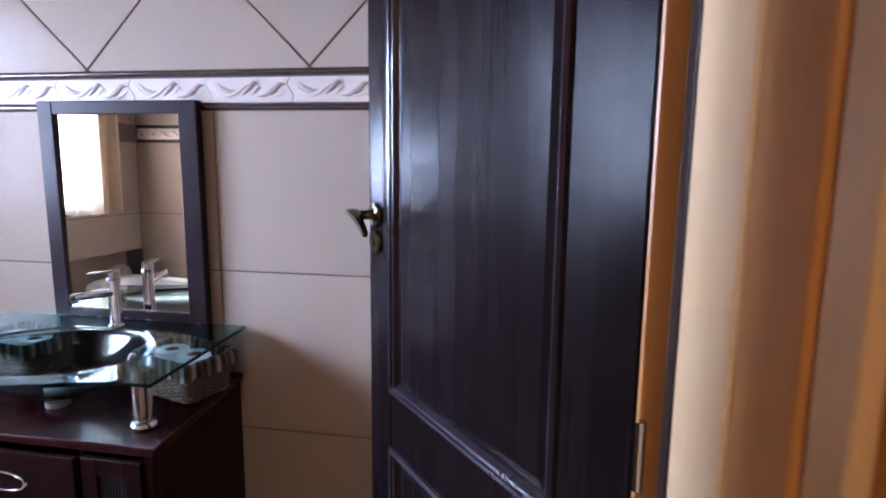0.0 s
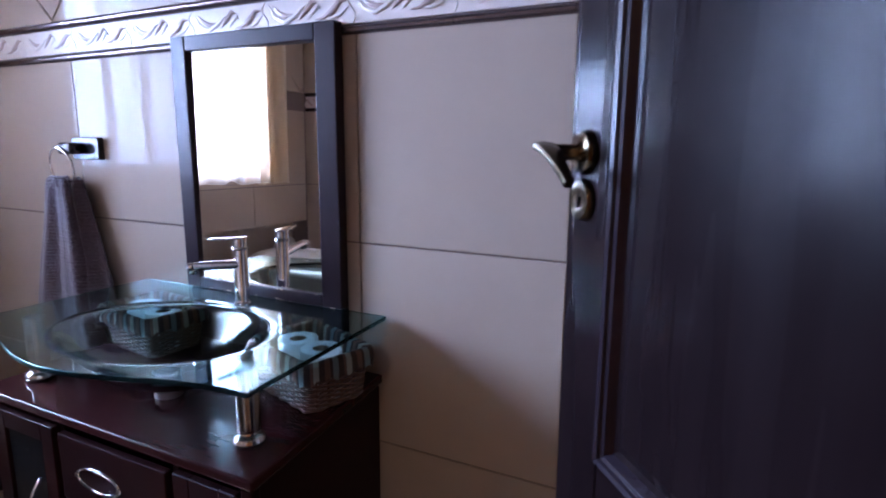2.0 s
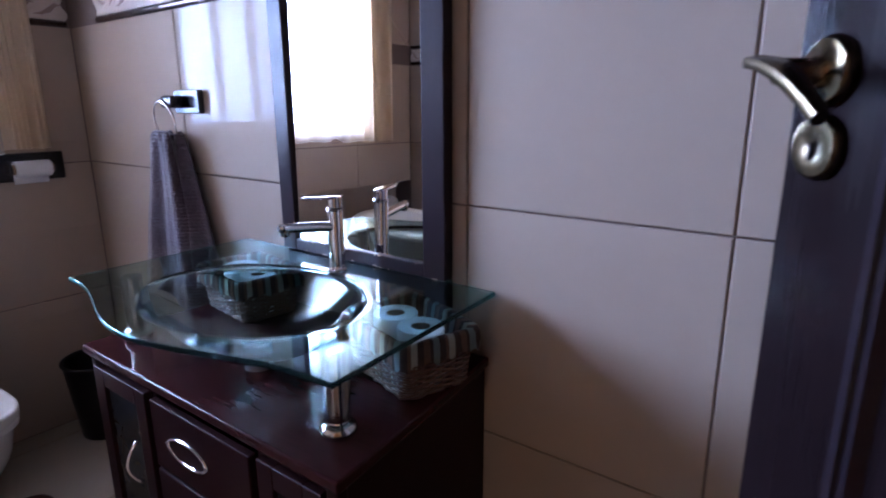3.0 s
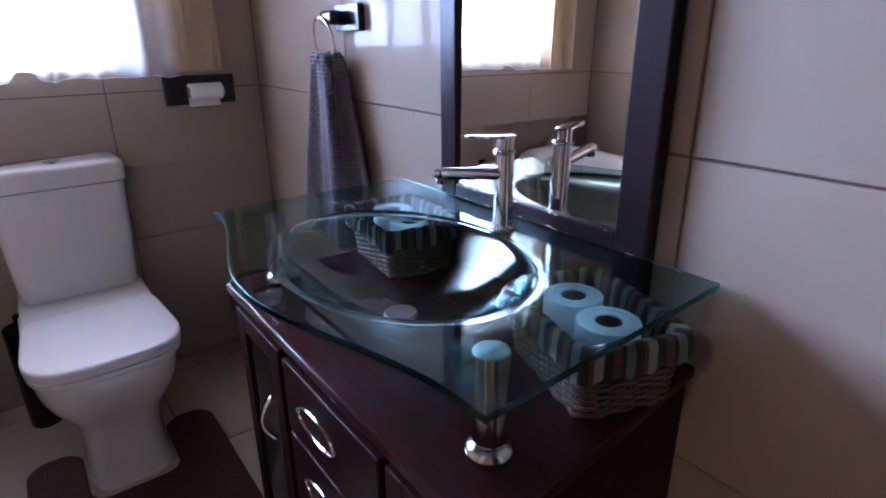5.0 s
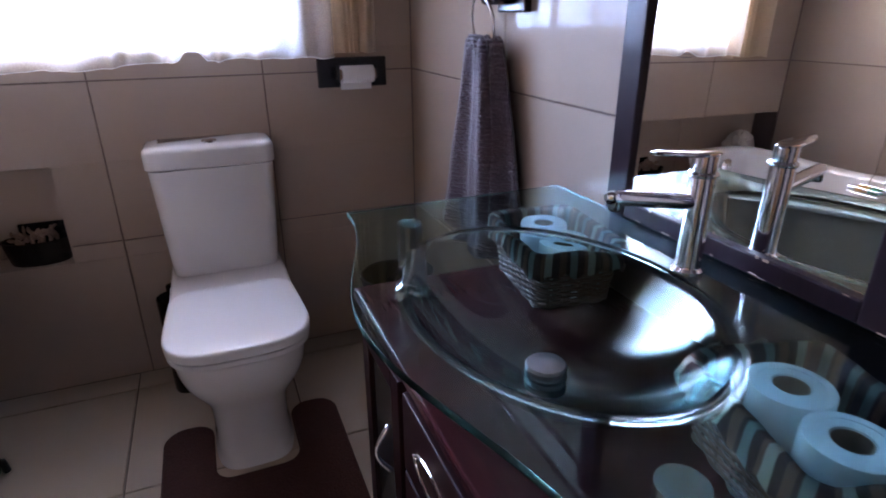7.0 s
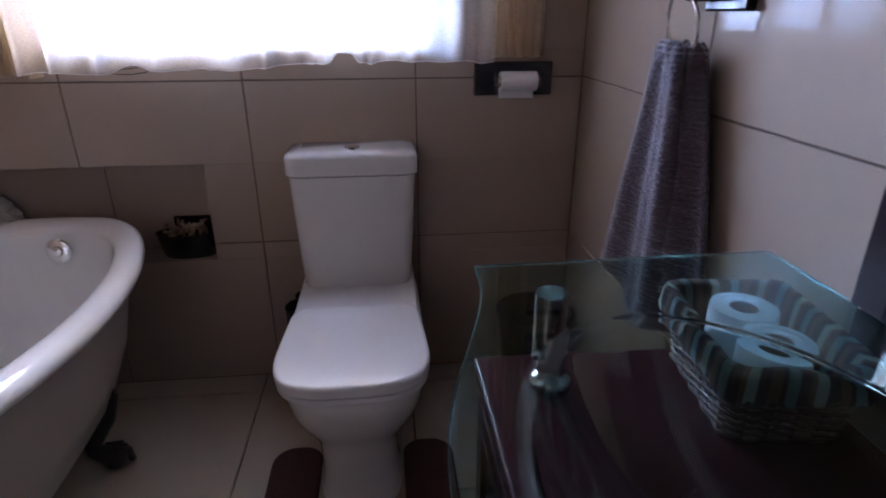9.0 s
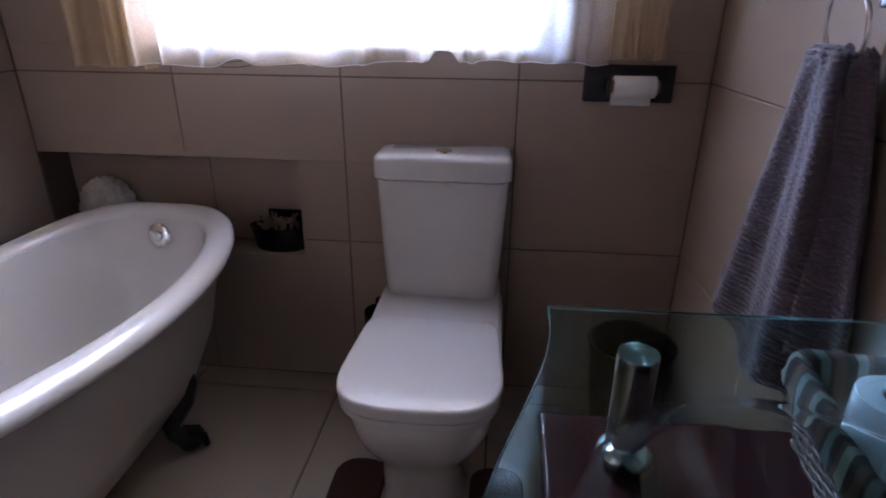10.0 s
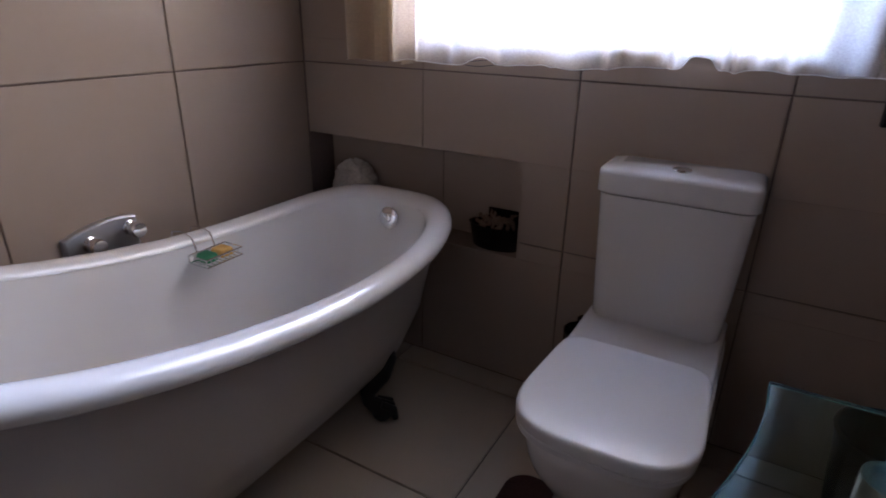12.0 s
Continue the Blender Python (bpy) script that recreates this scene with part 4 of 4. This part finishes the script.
def toilet_brush():
    ob = thing("toilet_brush", "black toilet brush in a tall holder", "toilet brush")
    cx, cy = -2.235, 1.010
    bm = bmesh.new()
    lathe(bm, [(0.044, 0.0), (0.046, 0.01), (0.048, 0.30), (0.049, 0.345), (0.046, 0.348), (0.043, 0.30), (0.04, 0.02)], 28, cx, cy)
    part("holder", fixed(bm), BLACK, ob, smooth=40)
    bm = tube(bmesh.new(), [(cx, cy, 0.03), (cx, cy, 0.37)], 0.008, 10)
    lathe(bm, [(0.010, 0.352), (0.014, 0.362), (0.014, 0.385), (0.007, 0.391)], 16, cx, cy)
    part("handle", fixed(bm), BLACK, ob, smooth=40)


def bath_mat():
    ob = thing("pedestal_mat", "dark brown pile mat cut round the toilet foot", "bath mat")
    xb, xf, y0, y1, r = -1.985, -1.395, 0.936, 1.449, 0.062
    pts = []

    def arc(cx, cy, rr, a0, a1):
        for k in range(9):
            a = radians(a0 + (a1 - a0) * k / 8)
            pts.append((cx + rr * math.cos(a), cy + rr * math.sin(a)))
    arc(xf - 0.08, y0 + 0.08, 0.08, 270, 360)
    arc(xf - 0.08, y1 - 0.08, 0.08, 0, 90)
    arc(xb + r, y1 - r, r, 90, 180)
    arc(xb + 0.055, 1.362, 0.055, 180, 270)
    arc(-1.775, 1.307 - 0.05, 0.05, 90, 0)
    arc(-1.775, 1.077 + 0.05, 0.05, 0, -90)
    arc(xb + 0.055, 1.022, 0.055, 90, 180)
    arc(xb + r, y0 + r, r, 180, 270)
    bm = bmesh.new()
    face = bm.faces.new([bm.verts.new((x, y, 0.0)) for x, y in pts])
    r_ = bmesh.ops.extrude_face_region(bm, geom=[face])
    up = [g for g in r_["geom"] if isinstance(g, bmesh.types.BMVert)]
    for v in up:
        v.co.z = 0.013
    fixed(bm)
    es = [e for e in bm.edges if all(v.co.z > 0.01 for v in e.verts) and any(abs(f.normal.z) < 0.5 for f in e.link_faces)]
    bmesh.ops.bevel(bm, geom=es, offset=0.006, segments=3, affect="EDGES")
    part("mat_body", bm, MAT, ob, smooth=50)


def waste_bin():
    ob = thing("waste_bin", "black tapered plastic waste bin in the corner beside the vanity", "waste bin", at=(-2.212, 1.750, 0))
    bm = bmesh.new()
    lathe(bm, [(0.088, 0.0), (0.090, 0.004), (0.119, 0.292), (0.115, 0.292), (0.086, 0.008)], 36)
    part("body", fixed(bm), BIN, ob, smooth=40)
    pts = [(0.119 * math.cos(2 * math.pi * i / 36), 0.119 * math.sin(2 * math.pi * i / 36), 0.296) for i in range(36)]
    part("rim", tube(bmesh.new(), pts, 0.006, 8, loop=True), BIN, ob, smooth=True)


toilet_brush()
bath_mat()
waste_bin()


# ---- bath ----
BX, BY, BL, BW = -1.519, 0.332, 0.82, 0.338


def rim_height(x):
    u = x + 1.89
    return 0.593 + (0.206 * u * u if u > 0 else 0.222 * u * u)


def bath():
    ob = thing("roll_top_bath", "white roll-top slipper bath on black claw feet", "bathtub")
    n = 112

    def ring(inset, z=None, dz=0.0, p=3.4, mix=1.0, shift=0.0):
        out = []
        for x, y, _ in squircle(BX + shift, BY, 0, BL - inset * 1.0, BW - inset, p, n):
            h = rim_height(x) + dz
            out.append((x, y, h if z is None else h * (1 - mix) + z * mix))
        return out
    bm = bmesh.new()
    roll = [ring(0.037 + 0.037 * math.cos(a), dz=-0.027 + 0.028 * math.copysign(abs(math.sin(a)) ** 0.85, math.sin(a))) for a in [math.radians(d) for d in (255, 230, 205, 180, 155, 130, 115, 100, 85, 70, 55, 40, 25, 10)]]
    loft(bm, roll, False, False)
    part("rolled_rim", fixed(bm), ENAMEL, ob, smooth=True)
    bm = bmesh.new()
    loft(bm, [ring(0.0732, dz=-0.022), ring(0.078, dz=-0.05), ring(0.089, z=0.42, mix=0.6), ring(0.112, z=0.30, mix=0.85), ring(0.155, z=0.238, mix=1), ring(0.22, z=0.205), ring(0.30, z=0.195)], False, True)
    part("inner_shell", fixed(bm), ENAMEL, ob, smooth=True)
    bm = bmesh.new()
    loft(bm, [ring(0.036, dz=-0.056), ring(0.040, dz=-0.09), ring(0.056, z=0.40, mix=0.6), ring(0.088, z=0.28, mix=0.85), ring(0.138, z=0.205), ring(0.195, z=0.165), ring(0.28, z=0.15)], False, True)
    part("outer_shell", fixed(bm), BATH_OUTER, ob, "outer shell in a darker tone than the inside", smooth=True)
    bm = bmesh.new()
    lathe(bm, [(0.030, 0), (0.031, 0.004), (0.026, 0.008), (0.014, 0.009), (0.013, 0.014), (0.011, 0.017), (0.001, 0.018)], 28)
    bm.transform(pose(-2.243, 0.347, 0.556, 0, 80, 0) @ Matrix.Diagonal((1.15, 1.15, 1.1, 1)))
    part("overflow", fixed(bm), CHROME, ob, "round chrome overflow", smooth=40)
    for sx in (-1, 1):
        for sy in (-1, 1):
            bm = bmesh.new()
            fx, fy = BX + sx * 0.380, BY + sy * 0.100
            ox, oy = sx * 0.72, sy * 0.62
            path = [(fx + ox * d, fy + oy * d, z) for d, z in ((0.120, 0.262), (0.125, 0.225), (0.105, 0.17), (0.060, 0.115), (0.062, 0.08), (0.085, 0.055), (0.100, 0.036))]
            tube(bm, path, [0.022, 0.030, 0.032, 0.027, 0.022, 0.026, 0.030], 12)
            bmesh.ops.create_icosphere(bm, subdivisions=3, radius=0.034, matrix=Matrix.Translation((fx + ox * 0.105, fy + oy * 0.105, 0.034)))
            for k in (-1, 0, 1):
                tx, ty = ox * 0.13 - k * oy * 0.022, oy * 0.13 + k * ox * 0.022
                tube(bm, [(fx + tx * 0.75, fy + ty * 0.75, 0.066), (fx + tx * 1.05, fy + ty * 1.05, 0.045), (fx + tx * 1.1, fy + ty * 1.1, 0.012)], [0.012, 0.013, 0.010], 8)
            lo = min(v.co.z for v in bm.verts)
            bm.transform(Matrix.Translation((0, 0, -lo)))
            part("claw_foot", fixed(bm), IRON, ob, "black cast claw foot", smooth=50)


def soap_rack():
    ob = thing("soap_rack", "chrome wire soap rack hooked on the bath rim", "soap rack")
    x0, x1, y0, y1, z = -1.811, -1.692, 0.080, 0.150, 0.537
    for zz in (z, z + 0.022):
        part("rail", tube(bmesh.new(), [(x0, y0, zz), (x1, y0, zz), (x1, y1, zz), (x0, y1, zz)], 0.0022, 6, loop=True), CHROME, ob)
    for i in range(9):
        x = x0 + (x1 - x0) * i / 8
        part("wire", tube(bmesh.new(), [(x, y0, z + 0.02), (x, y0, z), (x, y1, z), (x, y1, z + 0.02)], 0.0014, 5), CHROME, ob)
    for x in (x0 + 0.03, x1 - 0.03):
        zr = rim_height(x) + 0.004
        part("hook", tube(bmesh.new(), [(x, y0, z + 0.01), (x, y0 - 0.02, zr - 0.005), (x, 0.020, zr + 0.004), (x, -0.018, zr - 0.004), (x, -0.028, zr - 0.03)], 0.0022, 6), CHROME, ob)
    for name, xa, xb_, m, lab in (("green_sponge", -1.745, -1.705, GREEN, "green sponge lying in the soap rack"), ("yellow_sponge", -1.797, -1.752, YELLOW, "yellow sponge lying in the soap rack")):
        s = thing(name, lab, "sponge", at=((xa + xb_) / 2, 0.112, z + 0.0018))
        bm = solid((-(xb_ - xa) / 2, -0.024, 0), ((xb_ - xa) / 2, 0.024, 0.024), 0.008, 3)
        part("body", bm, m, s, smooth=40)


def bath_mixer():
    ob = thing("bath_mixer", "chrome wall mixer plate with two knobs", "tap")
    pts = []
    for i in range(17):
        f = i / 16
        pts.append((-1.475 - 0.195 * f, 0.612 + 0.046 * math.sin(math.pi * (0.15 + 0.55 * f))))
    poly = [(-1.475, 0.52)] + pts + [(-1.670, 0.52)]
    bm = bmesh.new()
    loft(bm, [[(x, YS, z) for x, z in poly], [(x, YS + 0.014, z) for x, z in poly], [(-1.5725 + (x + 1.5725) * 0.95, YS + 0.019, 0.585 + (z - 0.585) * 0.93) for x, z in poly]])
    part("plate", fixed(bm), SATIN, ob)
    for x, z in ((-1.535, 0.610), (-1.645, 0.622)):
        bm = bmesh.new()
        lathe(bm, [(0.020, 0.0), (0.020, 0.006), (0.013, 0.010), (0.013, 0.022), (0.021, 0.026), (0.022, 0.044), (0.018, 0.050), (0.001, 0.051)], 24)
        bm.transform(pose(x, YS + 0.018, z, -90))
        part("knob", fixed(bm), CHROME, ob, smooth=40)


bath()
soap_rack()
bath_mixer()


# ---- in the recess ----
def recess_things():
    puff = thing("bath_puff", "off-white crinkled bath puff lying in the recess", "bath puff", at=(-2.445, 0.055, NICHE[2]))
    bm = bmesh.new()
    bmesh.ops.create_icosphere(bm, subdivisions=5, radius=0.078)
    for v in bm.verts:
        d = v.co.normalized()
        q = 0.016 * noise.noise(d * 4.5) + 0.009 * noise.noise(d * 13)
        v.co = Vector((d.x * (0.058 + q * 0.6), d.y * (0.094 + q), d.z * (0.106 + q)))
    lo = min(v.co.z for v in bm.verts)
    bm.transform(Matrix.Translation((0, 0, -lo)))
    part("mesh_ball", bm, PUFF, puff, smooth=True)
    pot = thing("petal_basket", "small black basket of dried petals in the recess", "basket", at=(-2.448, 0.638, NICHE[2]))
    bm = bmesh.new()
    lathe(bm, [(0.046, 0), (0.048, 0.004), (0.056, 0.075), (0.058, 0.080), (0.053, 0.080), (0.045, 0.01)], 28)
    bm.transform(Matrix.Diagonal((0.98, 1.75, 1, 1)))
    part("bowl", fixed(bm), BLACK, pot, smooth=40)
    part("back_panel", solid((-0.052, -0.055, 0.078), (-0.044, 0.085, 0.118), 0.003), BLACK, pot)
    rng = random.Random(4)
    bm = bmesh.new()
    for i in range(46):
        m = Matrix.Translation((rng.uniform(-0.035, 0.03), rng.uniform(-0.065, 0.05), 0.072 + rng.uniform(0, 0.035))) @ Euler([rng.uniform(0, 6) for _ in range(3)]).to_matrix().to_4x4() @ Matrix.Diagonal((1, 0.6, 0.3, 1))
        bmesh.ops.create_icosphere(bm, subdivisions=1, radius=rng.uniform(0.012, 0.020), matrix=m)
    part("petals", bm, DRIED, pot, "pale brown dried petals", kind="stuff", smooth=True)


recess_things()


def wire_loop():
    ob = thing("wire_loop", "thin dark wire loop hanging below the curtain hem", "wire")
    pts = [(XW + 0.030, 0.623, 1.075), (XW + 0.030, 0.617, 1.048), (XW + 0.030, 0.57, 1.043), (XW + 0.030, 0.531, 1.036), (XW + 0.030, 0.56, 1.030), (XW + 0.030, 0.60, 1.030), (XW + 0.030, 0.64, 1.036), (XW + 0.030, 0.655, 1.075)]
    part("wire", tube(bmesh.new(), pts, 0.0012, 6), IRON, ob, smooth=True)


wire_loop()

# ---- unseen lamp base, added above the jamb fill light ----
lamp = thing("fill_lamp_base", "round lamp base, unseen, added above the jamb fill light", "ceiling lamp")
bm = bmesh.new()
lathe(bm, [(0.15, 2.4495), (0.15, 2.425), (0.14, 2.42)], 32, 0.05, -0.95)
part("base", fixed(bm), PVC, lamp, smooth=40)

# ---- tiles and border ----
rows_z = [-0.001, 0.5045, 1.0075, B0]
north = Matrix(((1, 0, 0, 0), (0, 0, -1, YN), (0, 1, 0, 0), (0, 0, 0, 1)))          # u = x, v = z
west = Matrix(((0, 0, 1, XW), (1, 0, 0, 0), (0, 1, 0, 0), (0, 0, 0, 1)))            # u = y, v = z
south = Matrix(((-1, 0, 0, 0), (0, 0, 1, YS), (0, 1, 0, 0), (0, 0, 0, 1)))          # u = -x, v = z
north_x = [XW, -1.690, -1.148, -0.645, -0.142, 0.361, XE]
west_y = [YS, 0.385, 0.887, 1.389, YN]
south_x = [0.45, 0.862, 1.365, 1.868, -XW]
tiles_on(wall_north, north, grid(north_x, rows_z), [(XW, XE, 0, B0)], TILE)
tiles_on(wall_north, north, diamonds(-1.052, B1 + 0.005, XW, XE, TOP), [(XW, XE, B1, TOP)], TILE)
big = (-9, 9, -9, 9)
w_regions = [(YS, YN, 0, NICHE[2]), (NICHE[1], YN, NICHE[2], NICHE[3]), (YS, YN, NICHE[3], WIN[2]), (YS, WIN[0], WIN[2], B0), (WIN[1], YN, WIN[2], B0)]
tiles_on(wall_west, west, grid(west_y, rows_z), w_regions, TILE)
tiles_on(wall_west, west, diamonds(0.64, B1 + 0.005, YS, YN, TOP), [(YS, WIN[0], B1, WIN[3]), (WIN[1], YN, B1, WIN[3]), (YS, YN, WIN[3], TOP)], TILE)
tiles_on(wall_west, Matrix.Translation((-0.125, 0, 0)) @ west, grid([YS, 0.393, NICHE[1]], [NICHE[2], NICHE[3]]), [big], TILE)
tiles_on(wall_south, south, grid(south_x, rows_z), [(0.45, -XW, 0, B0)], TILE)
tiles_on(wall_south, south, diamonds(1.95, B1 + 0.005, 0.45, -XW, TOP), [(0.45, -XW, B1, TOP)], TILE)
bm = solid((XW - 0.125, NICHE[0], NICHE[2] - 0.004), (XW - 0.001, NICHE[1] - 0.001, NICHE[2] + 0.0005))
box(bm, (XW - 0.125, NICHE[1] - 0.004, NICHE[2]), (XW - 0.0005, NICHE[1] + 0.001, NICHE[3]))
part("recess_lining", bm, TILE, wall_west)

fx = [-2.788, -2.285, -1.782, -1.279, -0.776, -0.273, 0.230, 0.733]
fy = [-1.672, -1.169, -0.666, -0.163, 0.340, 0.843, 1.346, 1.849, 2.352]
up = Matrix.Identity(4)
tiles_on(floor, up, grid(fx, fy, 0.006), [(XW, XE, YS, YN), (-0.75, 0.478, -1.6, YS)], FLOOR_TILE)


def relief_mesh(w):
    """One border tile with raised scrolls; both ends follow an S curve."""
    bm = bmesh.new()
    h, n = 0.070, 12
    edge = lambda f: 0.009 * math.sin(2 * math.pi * f)
    left = [(0.0012 + edge(k / n), h * k / n) for k in range(n + 1)]
    right = [(w - 0.0012 + edge(k / n), h * k / n) for k in range(n + 1)]
    rows = [[(p[0] + (q[0] - p[0]) * i / 10, p[1]) for i in range(11)] for p, q in zip(left, right)]
    top = [[bm.verts.new((u, v, 0.006 + 0.004 * math.sin(math.pi * j / n))) for u, v in row] for j, row in enumerate(rows)]
    for a, b in zip(top, top[1:]):
        for i in range(10):
            bm.faces.new((a[i], a[i + 1], b[i + 1], b[i]))
    bmesh.ops.extrude_edge_only(bm, edges=[e for e in bm.edges if e.is_boundary])
    for v in bm.verts:
        if len(v.link_faces) <= 2 and any(e.is_boundary for e in v.link_edges):
            v.co.z = 0.0

    def scroll(pts, radii, mi):
        tube(bm, [(u * w, v * h, 0.0105) for u, v in pts], radii, 7, flat=0.55, mi=mi)
    scroll([(0.05, 0.85), (0.12, 0.45), (0.24, 0.25), (0.36, 0.40), (0.46, 0.68), (0.58, 0.75)], [0.001, 0.004, 0.006, 0.006, 0.005, 0.001], 0)
    scroll([(0.10, 0.80), (0.18, 0.55), (0.27, 0.42), (0.34, 0.48)], [0.001, 0.006, 0.007, 0.001], 1)
    scroll([(0.42, 0.28), (0.50, 0.55), (0.57, 0.80), (0.62, 0.72)], [0.001, 0.007, 0.006, 0.001], 1)
    scroll([(0.52, 0.25), (0.58, 0.48), (0.63, 0.62), (0.66, 0.50)], [0.001, 0.005, 0.005, 0.001], 0)
    scroll([(0.60, 0.22), (0.70, 0.26), (0.80, 0.45), (0.88, 0.72), (0.95, 0.70)], [0.001, 0.005, 0.009, 0.006, 0.001], 1)
    scroll([(0.66, 0.30), (0.78, 0.22), (0.88, 0.30), (0.97, 0.55)], [0.001, 0.004, 0.004, 0.001], 0)
    return mesh_of("relief_tile", fixed(bm), RELIEF, RELIEF_SHADE, smooth=50)


def pencil_mesh(w):
    bm = bmesh.new()
    prof = [(-0.009, 0), (-0.009, 0.006), (-0.006, 0.011), (0, 0.0135), (0.006, 0.011), (0.009, 0.006), (0.009, 0)]
    loft(bm, [[(u, v, d) for v, d in prof] for u in (0.0008, w - 0.0008)])
    return mesh_of("pencil_trim", fixed(bm), TRIM, smooth=50)


RW = 0.2525
relief, pencil = relief_mesh(RW), pencil_mesh(RW)


def border(wall, plane, spans, first):
    for u0, u1 in spans:
        u = first
        while u - RW > u0:
            u -= RW
        while u + RW <= u0:
            u += RW
        while u < u1 - 0.02:
            a, b = max(u, u0), min(u + RW, u1)
            whole = b - a > RW - 0.02
            for name, me, v in (("relief_tile", relief, B0 + 0.022), ("pencil_trim", pencil, B0 + 0.009), ("pencil_trim", pencil, B1 - 0.009)):
                ob = new(name, me)
                ob.parent = wall
                k = 1.0 if whole else (b - a) / RW
                ob.matrix_basis = plane @ Matrix.Translation((a, v, -T)) @ Matrix.Diagonal((k, 1, 1, 1))
            u += RW


border(wall_north, north, [(XW + 0.012, XE)], -0.905)
border(wall_west, west, [(YS + 0.014, WIN[0]), (WIN[1], YN - 0.014)], 0.12)
border(wall_south, south, [(0.45, -XW - 0.012)], 0.70)
